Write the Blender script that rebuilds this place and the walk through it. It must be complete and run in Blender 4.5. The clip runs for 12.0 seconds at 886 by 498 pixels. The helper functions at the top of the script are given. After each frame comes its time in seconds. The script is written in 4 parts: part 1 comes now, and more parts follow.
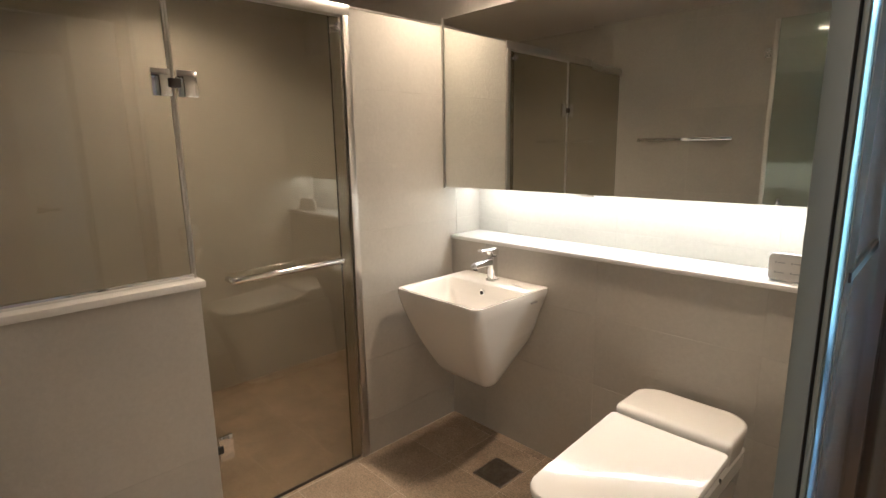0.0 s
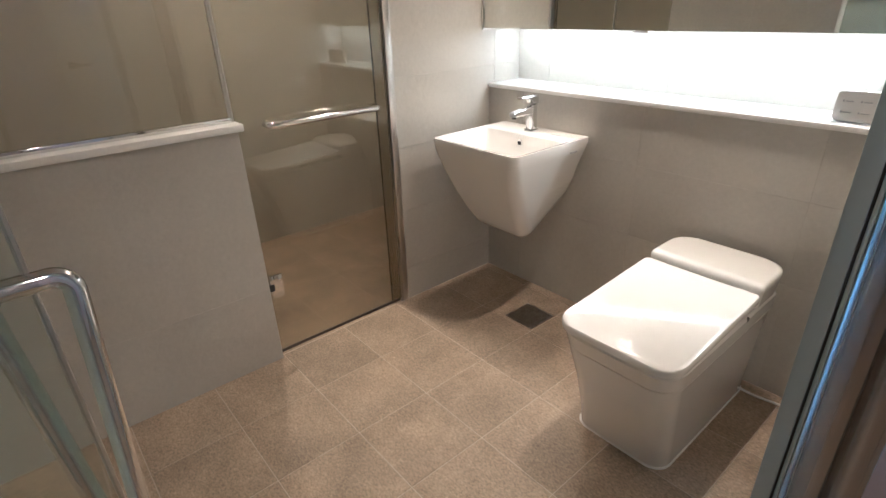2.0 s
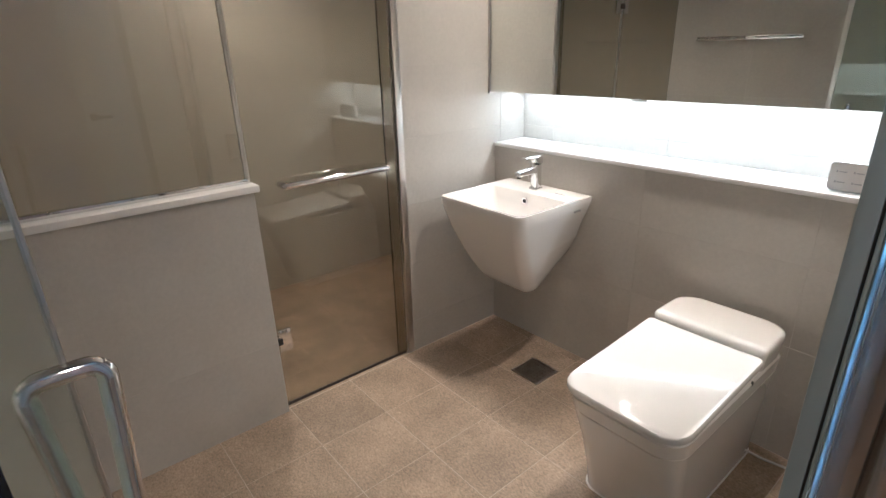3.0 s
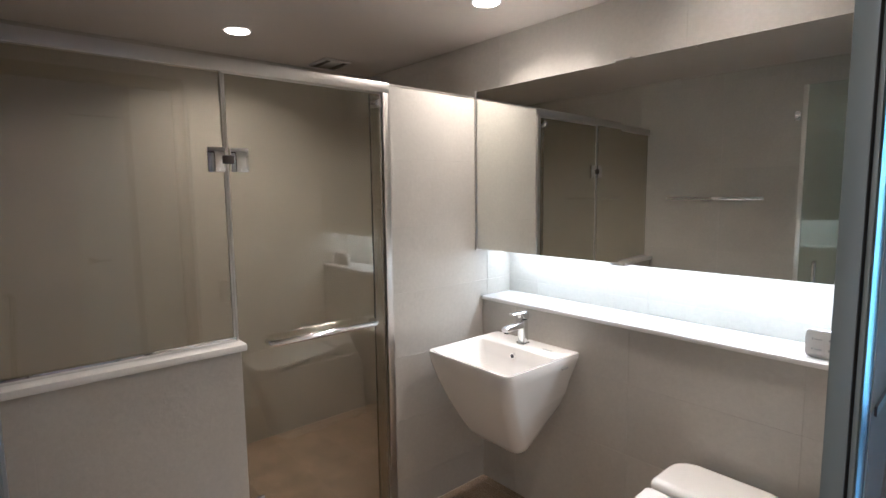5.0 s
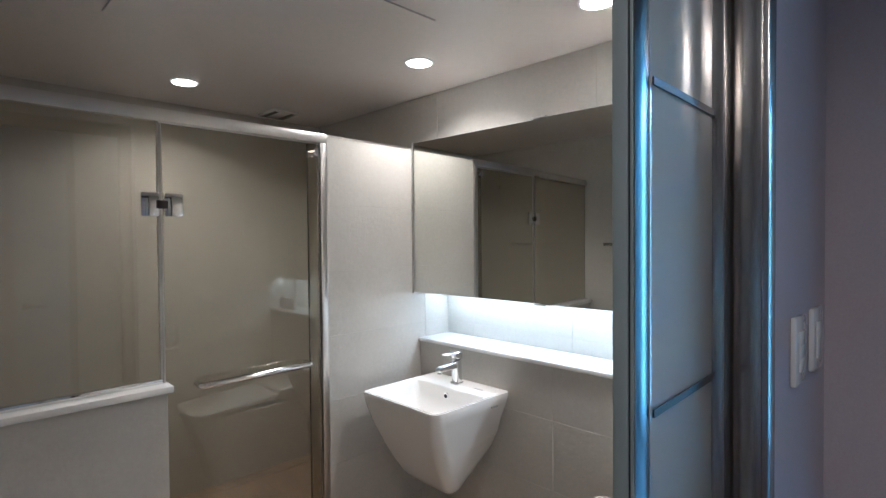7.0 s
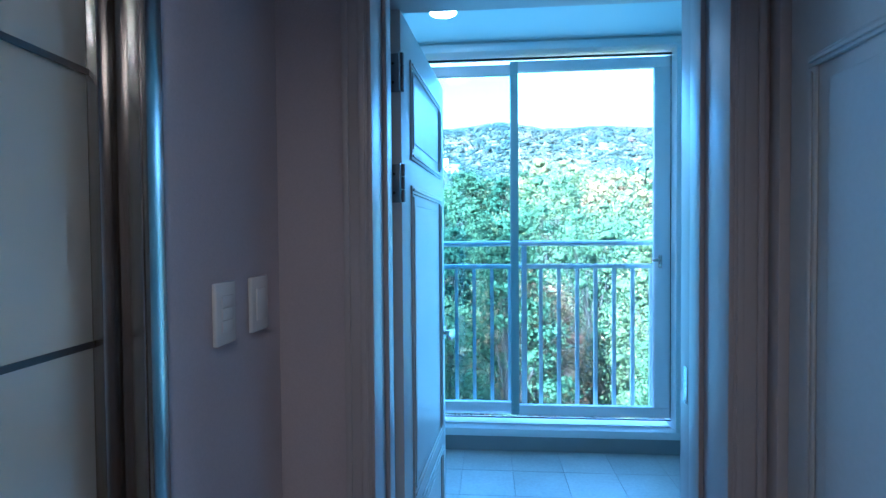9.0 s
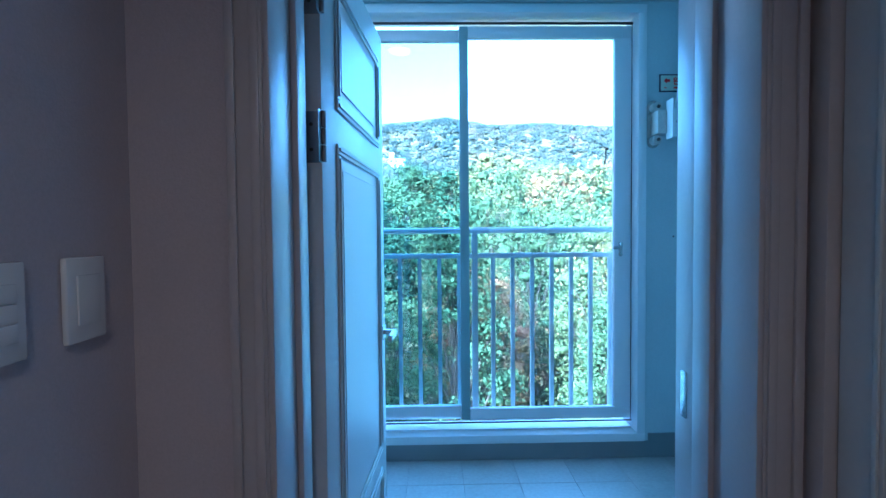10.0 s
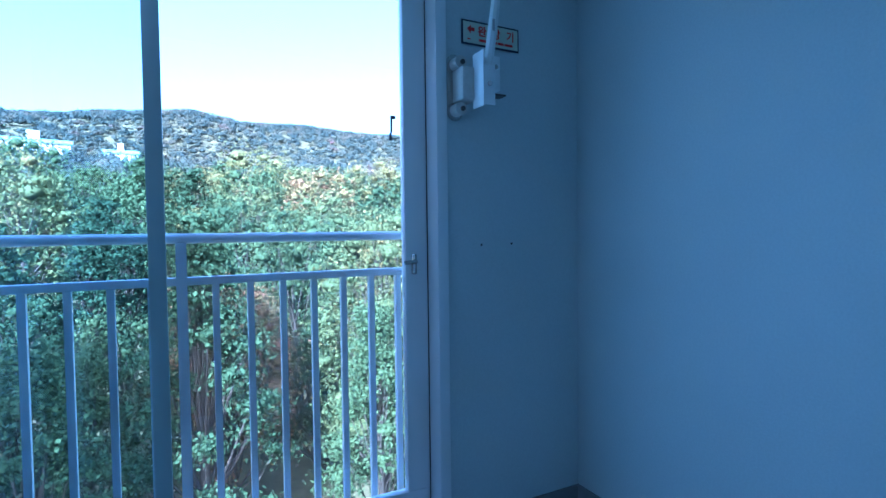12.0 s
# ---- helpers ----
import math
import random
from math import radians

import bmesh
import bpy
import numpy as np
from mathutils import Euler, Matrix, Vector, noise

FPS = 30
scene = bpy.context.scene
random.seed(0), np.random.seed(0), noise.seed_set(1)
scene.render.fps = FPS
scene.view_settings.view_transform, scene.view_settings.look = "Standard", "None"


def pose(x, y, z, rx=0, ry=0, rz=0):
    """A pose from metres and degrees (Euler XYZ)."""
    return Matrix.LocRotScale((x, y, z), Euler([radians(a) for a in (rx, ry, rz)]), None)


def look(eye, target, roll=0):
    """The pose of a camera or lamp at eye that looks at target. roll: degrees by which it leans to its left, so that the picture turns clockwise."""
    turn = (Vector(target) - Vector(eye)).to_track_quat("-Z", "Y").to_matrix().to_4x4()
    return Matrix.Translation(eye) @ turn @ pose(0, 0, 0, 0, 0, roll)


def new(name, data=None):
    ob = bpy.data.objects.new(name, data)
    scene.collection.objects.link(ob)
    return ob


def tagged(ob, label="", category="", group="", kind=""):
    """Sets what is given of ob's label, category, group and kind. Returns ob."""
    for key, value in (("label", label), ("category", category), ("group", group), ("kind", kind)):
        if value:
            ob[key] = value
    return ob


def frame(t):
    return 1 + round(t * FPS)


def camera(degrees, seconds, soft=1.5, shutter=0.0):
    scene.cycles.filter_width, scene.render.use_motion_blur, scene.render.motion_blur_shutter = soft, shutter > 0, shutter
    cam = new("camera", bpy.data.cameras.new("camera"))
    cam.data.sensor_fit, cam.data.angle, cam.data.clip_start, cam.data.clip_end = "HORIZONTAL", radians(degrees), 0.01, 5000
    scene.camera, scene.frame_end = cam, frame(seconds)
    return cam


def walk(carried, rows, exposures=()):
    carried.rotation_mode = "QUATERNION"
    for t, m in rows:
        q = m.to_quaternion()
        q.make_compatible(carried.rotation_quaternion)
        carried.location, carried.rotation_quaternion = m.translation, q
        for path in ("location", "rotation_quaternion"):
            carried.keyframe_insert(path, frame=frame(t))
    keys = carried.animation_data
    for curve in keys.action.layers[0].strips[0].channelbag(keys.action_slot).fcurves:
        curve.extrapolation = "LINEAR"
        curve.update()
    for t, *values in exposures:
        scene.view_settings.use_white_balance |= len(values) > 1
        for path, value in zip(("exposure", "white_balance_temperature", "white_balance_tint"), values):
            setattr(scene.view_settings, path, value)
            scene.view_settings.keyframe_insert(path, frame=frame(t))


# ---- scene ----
cam = camera(81.4, 12.0)
PATH = [
    (0, (0.325, 0.319, 1.424), (-1.093, 1.675, 1.036), -1.0),
    (0.5, (0.322, 0.307, 1.377), (-1.09, 1.605, 0.809), -1.3),
    (1, (0.324, 0.294, 1.342), (-1.072, 1.526, 0.611), -1.6),
    (1.5, (0.326, 0.29, 1.321), (-1.057, 1.465, 0.482), -1.9),
    (2, (0.324, 0.29, 1.342), (-1.066, 1.442, 0.481), -2.0),
    (2.5, (0.329, 0.29, 1.382), (-1.079, 1.434, 0.542), -2.0),
    (3, (0.331, 0.277, 1.421), (-1.115, 1.457, 0.703), -1.6),
    (3.5, (0.338, 0.284, 1.446), (-1.146, 1.496, 0.874), -1.4),
    (3.7, (0.338, 0.285, 1.467), (-1.151, 1.51, 0.937), -1.3),
    (5.3, (0.347, 0.273, 1.53), (-1.163, 1.574, 1.365), -0.6),
    (5.5, (0.357, 0.27, 1.54), (-1.156, 1.571, 1.404), -0.5),
    (6, (0.361, 0.258, 1.555), (-1.156, 1.56, 1.499), -0.3),
    (6.5, (0.421, 0.28, 1.545), (-1.103, 1.574, 1.502), -0.5),
    (6.8, (0.465, 0.295, 1.522), (-1.025, 1.629, 1.483), -0.6),
    (7, (0.514, 0.31, 1.511), (-0.907, 1.716, 1.47), -0.5),
    (7.2, (0.577, 0.355, 1.492), (-0.76, 1.841, 1.463), -0.3),
    (7.5, (0.667, 0.38, 1.492), (-0.473, 2.022, 1.444), -0.5),
    (7.7, (0.729, 0.385, 1.491), (-0.247, 2.13, 1.447), -0.5),
    (9.3, (0.839, 0.483, 1.428), (0.734, 2.48, 1.375), -0.5),
    (9.5, (0.844, 0.533, 1.41), (0.759, 2.531, 1.353), -0.5),
    (9.9, (0.826, 0.759, 1.398), (0.844, 2.757, 1.328), -0.3),
    (10, (0.826, 0.815, 1.397), (0.867, 2.813, 1.326), -0.5),
    (10.5, (0.846, 1.131, 1.378), (1.016, 3.122, 1.3), -0.7),
    (11, (0.912, 1.468, 1.4), (1.229, 3.441, 1.314), -0.7),
    (11.5, (0.991, 1.701, 1.415), (1.557, 3.618, 1.338), -0.5),
    (12, (1.081, 1.921, 1.409), (1.997, 3.697, 1.343), -0.7),
]
EXPOSURES = [(0.0, 4.36, 5200, 2), (2.0, 4.66, 4650, 2), (3.5, 4.58, 4480, 2), (6.0, 4.4, 4330, 3), (7.0, 4.36, 4130, 0), (7.7, 4.2, 3950, -2), (9.3, 3.87, 3900, 0),
             (10.5, 3.65, 4000, 5), (11.2, 3.3, 4080, 11), (12.0, 2.93, 4150, 16)]
walk(cam, [(t, look(eye, target, roll)) for t, eye, target, roll in PATH], EXPOSURES)

# ---- world, sun and lamps ----
SUN_EL, SUN_AZ = radians(36), radians(-140)
world = bpy.data.worlds.new("sky")
scene.world = world
world.use_nodes = True
wn = world.node_tree.nodes
sky = wn.new("ShaderNodeTexSky")
sky.sky_type, sky.sun_disc = "NISHITA", False
sky.sun_elevation, sky.sun_rotation = SUN_EL, SUN_AZ
sky.dust_density, sky.ozone_density = 4.0, 0.6
wn["Background"].inputs["Strength"].default_value = 0.15
world.node_tree.links.new(sky.outputs[0], wn["Background"].inputs["Color"])
sun = new("sun", bpy.data.lights.new("sun", "SUN"))
sun.data.energy, sun.data.angle, sun.data.color = 5.0, radians(0.5), (1, 0.95, 0.86)
sun_way = Vector((math.sin(SUN_AZ) * math.cos(SUN_EL), math.cos(SUN_AZ) * math.cos(SUN_EL), math.sin(SUN_EL)))
sun.matrix_world = look(tuple(sun_way * 50), (0, 0, 0))
WARM, LED = (1.0, 0.67, 0.42), (1.0, 0.83, 0.66)


def area_lamp(name, m, w, h, watts, color, spread=180, shape="RECTANGLE"):
    data = bpy.data.lights.new(name, "AREA")
    data.shape, data.size, data.size_y = shape, w, h
    data.energy, data.color, data.spread = watts, color, radians(spread)
    ob = new(name, data)
    ob.matrix_world = m
    return ob


CEIL = 2.342
DOWNLIGHTS = [(-2.365, 1.262), (-1.30, 1.958), (-0.40, 1.99)]
for lx, ly in DOWNLIGHTS:
    area_lamp("downlight_beam", pose(lx, ly, CEIL - 0.012), 0.09, 0.09, 0.46 if lx < -2 else 0.41, WARM, 138 if lx < -1 else 112, "DISK")
area_lamp("mirror_strip_light", pose(-0.66, 2.27, 1.222), 1.66, 0.02, 0.165, LED)
area_lamp("hall_downlight_beam", pose(0.80, 0.25, 2.40), 0.1, 0.1, 0.44, WARM, 150, "DISK")
area_lamp("window_daylight", pose(1.04, 3.785, 1.42, -90, 0, 0), 1.9, 2.3, 1.35, (0.44, 0.81, 1.0))


# ---- materials ----
def material(name, color, rough=0.5, metal=0.0, vary=0.0, scale=4.0, fine=0.0, fine_scale=60.0, bump=0.0, bump_scale=80.0,
             coat=0.0, tone=None, random_tone=0.0, spec=0.5, stretch=(1, 1, 1)):
    m = bpy.data.materials.new(name)
    m.use_nodes = True
    n, l = m.node_tree.nodes, m.node_tree.links
    p = n["Principled BSDF"]
    p.inputs["Roughness"].default_value, p.inputs["Metallic"].default_value = rough, metal
    p.inputs["Coat Weight"].default_value, p.inputs["Coat Roughness"].default_value = coat, 0.05
    p.inputs["Specular IOR Level"].default_value = spec
    p.inputs["Base Color"].default_value = (*color, 1)
    co = n.new("ShaderNodeTexCoord")
    mp = n.new("ShaderNodeMapping")
    mp.inputs["Scale"].default_value = stretch
    l.new(co.outputs["Object"], mp.inputs["Vector"])
    info = n.new("ShaderNodeObjectInfo")
    shift = n.new("ShaderNodeVectorMath")
    shift.operation = "MULTIPLY_ADD"
    shift.inputs[1].default_value = (31, 17, 23)
    l.new(info.outputs["Random"], shift.inputs[0])
    l.new(mp.outputs[0], shift.inputs[2])
    last = None

    def noise_node(sc, detail):
        t = n.new("ShaderNodeTexNoise")
        t.inputs["Scale"].default_value, t.inputs["Detail"].default_value = sc, detail
        l.new(shift.outputs[0], t.inputs["Vector"])
        return t
    dark = tuple(c * (1 - vary) for c in (tone or color))
    if vary:
        t = noise_node(scale, 6)
        ramp = n.new("ShaderNodeValToRGB")
        ramp.color_ramp.elements[0].position, ramp.color_ramp.elements[1].position = 0.3, 0.7
        ramp.color_ramp.elements[0].color, ramp.color_ramp.elements[1].color = (*dark, 1), (*color, 1)
        l.new(t.outputs["Fac"], ramp.inputs["Fac"])
        last = ramp.outputs[0]
        if fine:
            f = noise_node(fine_scale, 8)
            r2 = n.new("ShaderNodeValToRGB")
            r2.color_ramp.elements[0].position, r2.color_ramp.elements[1].position = 0.3, 0.72
            lo, hi = 1 - fine, 1 + fine * 0.5
            r2.color_ramp.elements[0].color, r2.color_ramp.elements[1].color = (lo, lo, lo, 1), (hi, hi, hi, 1)
            l.new(f.outputs["Fac"], r2.inputs["Fac"])
            mx = n.new("ShaderNodeMix")
            mx.data_type, mx.blend_type = "RGBA", "MULTIPLY"
            mx.inputs["Factor"].default_value = 1
            l.new(last, mx.inputs["A"]), l.new(r2.outputs[0], mx.inputs["B"])
            last = mx.outputs["Result"]
    if random_tone:
        if last is None:
            rgb = n.new("ShaderNodeRGB")
            rgb.outputs[0].default_value = (*color, 1)
            last = rgb.outputs[0]
        hsv = n.new("ShaderNodeHueSaturation")
        mr = n.new("ShaderNodeMapRange")
        mr.inputs["To Min"].default_value, mr.inputs["To Max"].default_value = 1 - random_tone, 1 + random_tone
        l.new(info.outputs["Random"], mr.inputs["Value"])
        l.new(mr.outputs[0], hsv.inputs["Value"]), l.new(last, hsv.inputs["Color"])
        last = hsv.outputs[0]
    if last is not None:
        l.new(last, p.inputs["Base Color"])
    if bump:
        b = n.new("ShaderNodeBump")
        b.inputs["Strength"].default_value, b.inputs["Distance"].default_value = bump, 0.004
        l.new(noise_node(bump_scale, 4).outputs["Fac"], b.inputs["Height"])
        l.new(b.outputs[0], p.inputs["Normal"])
    return m


def glass_material(name, tint, rough=0.0, ior=1.5):
    m = bpy.data.materials.new(name)
    m.use_nodes = True
    n, l = m.node_tree.nodes, m.node_tree.links
    g = n.new("ShaderNodeBsdfGlass")
    g.inputs["Color"].default_value, g.inputs["Roughness"].default_value, g.inputs["IOR"].default_value = (*tint, 1), rough, ior
    l.new(g.outputs[0], n["Material Output"].inputs["Surface"])
    return m


def glow(name, color, strength):
    m = bpy.data.materials.new(name)
    m.use_nodes = True
    p = m.node_tree.nodes["Principled BSDF"]
    p.inputs["Base Color"].default_value = (0.8, 0.8, 0.8, 1)
    p.inputs["Emission Color"].default_value, p.inputs["Emission Strength"].default_value = (*color, 1), strength
    return m


def stone_material(name, color, rough, cloud, cloud_scale, grain, grain_scale, fleck, relief, random_tone, slant=1.0):
    """Stone-look porcelain: soft clouds, slanting grain, pale flecks and a slaty relief."""
    m = bpy.data.materials.new(name)
    m.use_nodes = True
    n, l = m.node_tree.nodes, m.node_tree.links
    p = n["Principled BSDF"]
    p.inputs["Roughness"].default_value = rough
    co, info, shift = n.new("ShaderNodeTexCoord"), n.new("ShaderNodeObjectInfo"), n.new("ShaderNodeVectorMath")
    shift.operation = "MULTIPLY_ADD"
    shift.inputs[1].default_value = (31, 17, 23)
    l.new(info.outputs["Random"], shift.inputs[0]), l.new(co.outputs["Object"], shift.inputs[2])
    mp = n.new("ShaderNodeMapping")
    mp.inputs["Rotation"].default_value, mp.inputs["Scale"].default_value = (0.4, 0.3, 0.7), (1, slant, slant)
    l.new(shift.outputs[0], mp.inputs["Vector"])

    def layer(scale, detail, lo, hi, a, b, source, rough_=0.6):
        t, r = n.new("ShaderNodeTexNoise"), n.new("ShaderNodeMapRange")
        t.inputs["Scale"].default_value, t.inputs["Detail"].default_value, t.inputs["Roughness"].default_value = scale, detail, rough_
        l.new(source.outputs[0], t.inputs["Vector"])
        r.inputs["From Min"].default_value, r.inputs["From Max"].default_value = lo, hi
        r.inputs["To Min"].default_value, r.inputs["To Max"].default_value = a, b
        l.new(t.outputs["Fac"], r.inputs["Value"])
        return r.outputs[0]

    def times(a, b):
        q = n.new("ShaderNodeMath")
        q.operation = "MULTIPLY"
        l.new(a, q.inputs[0]), l.new(b, q.inputs[1])
        return q.outputs[0]
    tone = times(layer(cloud_scale, 5, 0.3, 0.7, 1 - cloud, 1 + cloud, shift), layer(grain_scale, 8, 0.3, 0.7, 1 - grain, 1 + grain, mp, 0.7))
    tone = times(tone, layer(grain_scale * 0.45, 6, 0.60, 0.76, 1.0, 1 + fleck, mp, 0.72))
    mr = n.new("ShaderNodeMapRange")
    mr.inputs["To Min"].default_value, mr.inputs["To Max"].default_value = 1 - random_tone, 1 + random_tone
    l.new(info.outputs["Random"], mr.inputs["Value"])
    tone = times(tone, mr.outputs[0])
    sc = n.new("ShaderNodeVectorMath")
    sc.operation = "SCALE"
    sc.inputs[0].default_value = color
    l.new(tone, sc.inputs["Scale"]), l.new(sc.outputs[0], p.inputs["Base Color"])
    b = n.new("ShaderNodeBump")
    b.inputs["Strength"].default_value, b.inputs["Distance"].default_value = relief, 0.004
    l.new(times(layer(42, 7, 0.2, 0.8, 0, 1, mp, 0.65), layer(9, 3, 0.25, 0.75, 0.5, 1, shift)), b.inputs["Height"])
    l.new(b.outputs[0], p.inputs["Normal"])
    return m


M_TILE = stone_material("wall_tile", (0.495, 0.472, 0.425), 0.5, 0.055, 2.6, 0.05, 60, 0.05, 0.32, 0.025)
M_FTILE = stone_material("floor_tile", (0.316, 0.243, 0.172), 0.48, 0.22, 4.5, 0.46, 95, 0.6, 0.7, 0.06, 1.7)
M_GROUT = material("grout", (0.52, 0.44, 0.35), 0.85, 0, 0.1, 20)
M_WGROUT = material("wall_grout", (0.53, 0.505, 0.46), 0.85, 0, 0.1, 20)
M_PAINT = material("white_paint", (0.74, 0.73, 0.71), 0.6, 0, 0.05, 1.5, 0.03, 60, 0.08, 150)
M_CEIL = material("ceiling_panel", (0.62, 0.575, 0.53), 0.35, 0, 0.05, 1.0, 0.02, 40)
M_PAPER = material("wallpaper", (0.55, 0.485, 0.50), 0.8, 0, 0.05, 2.0, 0.06, 220, 0.15, 260)
M_DOORP = material("door_paint", (0.63, 0.62, 0.61), 0.38, 0, 0.04, 1.5, 0.03, 90, 0.05, 120)
M_CASE = material("casing_paint", (0.50, 0.455, 0.455), 0.36, 0, 0.05, 1.5, 0.03, 90, 0.05, 120)
M_STONE = material("white_stone", (0.80, 0.78, 0.75), 0.3, 0, 0.05, 8, 0.04, 90)
M_CERAMIC = material("white_ceramic", (0.82, 0.80, 0.77), 0.08, 0, 0.02, 2, coat=0.6)
M_PLASTIC = material("white_plastic", (0.78, 0.76, 0.73), 0.14, 0, 0.02, 3, coat=0.7)
M_CHROME = material("chrome", (0.80, 0.80, 0.80), 0.06, 1, 0.05, 8)
M_STEEL = material("brushed_steel", (0.56, 0.55, 0.53), 0.24, 1, 0.12, 12, 0.1, 140, stretch=(1, 1, 0.04))
M_JAMB = material("jamb_steel", (0.44, 0.41, 0.38), 0.24, 1, 0.12, 12, 0.1, 140, stretch=(1, 1, 0.04))
M_POST = material("post_grey", (0.33, 0.37, 0.37), 0.38, 0.2, 0.06, 6)
M_ALU = material("aluminium", (0.66, 0.64, 0.61), 0.33, 1, 0.08, 10)
M_SATIN = material("satin_aluminium", (0.46, 0.50, 0.53), 0.22, 1, 0.04, 10)
M_BLACK = material("black_rubber", (0.02, 0.02, 0.02), 0.6, 0, 0.2, 30)
M_DARK = material("dark_metal", (0.10, 0.09, 0.085), 0.4, 0.8, 0.2, 20)
M_HINGE = material("hinge_steel", (0.30, 0.30, 0.31), 0.34, 0.9, 0.15, 20)
M_DRAIN = material("drain_steel", (0.42, 0.38, 0.34), 0.35, 1, 0.3, 40)
M_PVC = material("white_pvc", (0.82, 0.83, 0.83), 0.35, 0, 0.04, 3)
M_RAIL = material("rail_paint", (0.62, 0.66, 0.68), 0.4, 0, 0.1, 8)
M_BALC = material("balcony_paint", (0.61, 0.65, 0.65), 0.7, 0, 0.08, 1.2, 0.05, 120, 0.25, 180)
M_BTILE = material("balcony_tile", (0.38, 0.36, 0.34), 0.4, 0, 0.12, 5, 0.12, 60, random_tone=0.05)
M_BBASE = material("balcony_base", (0.26, 0.26, 0.26), 0.5, 0, 0.12, 5)
M_WOOD = material("hall_floor_wood", (0.34, 0.24, 0.16), 0.4, 0, 0.3, 3, 0.2, 60, stretch=(1, 8, 1))
M_CREAM = material("cream_paint", (0.60, 0.58, 0.53), 0.4, 0, 0.12, 14, 0.08, 90)
M_RED = material("sign_red", (0.55, 0.02, 0.02), 0.5)
M_NAVY = material("sign_navy", (0.02, 0.025, 0.05), 0.5)
M_SIGN = material("sign_face", (0.62, 0.66, 0.52), 0.4, 0, 0.04, 9)
M_INK = material("grey_ink", (0.42, 0.42, 0.43), 0.6)
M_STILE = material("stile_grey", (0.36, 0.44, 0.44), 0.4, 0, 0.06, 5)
M_MIRROR = material("mirror", (0.86, 0.87, 0.83), 0.0, 1)
M_SGLASS = glass_material("shower_glass", (0.85, 0.835, 0.775), 0.0, 1.85)
M_DGLASS = glass_material("door_glass", (0.91, 0.955, 0.93), 0.03, 1.6)
M_WGLASS = glass_material("window_glass", (0.94, 0.97, 0.97))
M_WGLASS2 = glass_material("window_glass_tint", (0.86, 0.94, 0.97))
M_FROST = material("frosted_glass", (0.62, 0.63, 0.59), 0.6, 0, 0.03, 3, coat=1.0)
for socket, value in (("Transmission Weight", 0.75), ("Coat IOR", 1.9), ("Coat Roughness", 0.015)):
    M_FROST.node_tree.nodes["Principled BSDF"].inputs[socket].default_value = value
M_LAMP = glow("lamp_diffuser", WARM, 1.8)
M_LAMPB = glow("balcony_lamp_diffuser", (1, 0.95, 0.9), 3)


# ---- mesh helpers ----
def box(bm, x0, x1, y0, y1, z0, z1, bevel=0.0, seg=2):
    r = bmesh.ops.create_cube(bm, size=1)
    bmesh.ops.scale(bm, vec=(x1 - x0, y1 - y0, z1 - z0), verts=r["verts"])
    bmesh.ops.translate(bm, vec=((x0 + x1) / 2, (y0 + y1) / 2, (z0 + z1) / 2), verts=r["verts"])
    if bevel:
        edges = list({e for v in r["verts"] for e in v.link_edges})
        bmesh.ops.bevel(bm, geom=edges, offset=bevel, segments=seg, affect="EDGES", profile=0.5)
    return bm


def boxes(*dims, bevel=0.0):
    bm = bmesh.new()
    for d in dims:
        box(bm, *d, bevel=bevel)
    return bm


def tube(bm, pts, r, sides=14, caps=True):
    pts = [Vector(p) for p in pts]
    rings, up = [], None
    for i, p in enumerate(pts):
        d = (pts[min(i + 1, len(pts) - 1)] - pts[max(i - 1, 0)]).normalized()
        side = d.orthogonal().normalized() if up is None else (up - d * up.dot(d)).normalized()
        up = side
        other = d.cross(side)
        rr = r[i] if isinstance(r, (list, tuple)) else r
        rings.append([bm.verts.new(p + (side * math.cos(a) + other * math.sin(a)) * rr)
                      for a in (2 * math.pi * k / sides for k in range(sides))])
    for a, b in zip(rings, rings[1:]):
        for k in range(sides):
            bm.faces.new((a[k], a[(k + 1) % sides], b[(k + 1) % sides], b[k]))
    if caps:
        bm.faces.new(rings[0][::-1]), bm.faces.new(rings[-1])
    return bm


def arc(c, r, a0, a1, n, ax, ay):
    c, ax, ay = Vector(c), Vector(ax), Vector(ay)
    return [c + ax * (r * math.cos(radians(a0 + (a1 - a0) * k / n))) + ay * (r * math.sin(radians(a0 + (a1 - a0) * k / n)))
            for k in range(n + 1)]


def rounded(x0, x1, y0, y1, rf, rb, n=6):
    """A rectangle's outline with corners of radius rf at y0 and rb at y1."""
    out = []
    for cx, cy, r, a in ((x1 - rb, y1 - rb, rb, 0), (x0 + rb, y1 - rb, rb, 90), (x0 + rf, y0 + rf, rf, 180), (x1 - rf, y0 + rf, rf, 270)):
        out += [(cx + r * math.cos(radians(a + 90 * k / n)), cy + r * math.sin(radians(a + 90 * k / n))) for k in range(n + 1)]
    return out


def loft(bm, sections, cap0=True, cap1=True):
    rings = [[bm.verts.new(p) for p in s] for s in sections]
    for a, b in zip(rings, rings[1:]):
        for k in range(len(a)):
            bm.faces.new((a[k], a[(k + 1) % len(a)], b[(k + 1) % len(b)], b[k]))
    if cap0:
        bm.faces.new(rings[0][::-1])
    if cap1:
        bm.faces.new(rings[-1])
    return bm


def disc(bm, c, r, h, sides=28, axis="z", r2=None):
    d = {"x": (h, 0, 0), "y": (0, h, 0), "z": (0, 0, h)}[axis]
    return tube(bm, [c, Vector(c) + Vector(d)], [r, r if r2 is None else r2], sides)


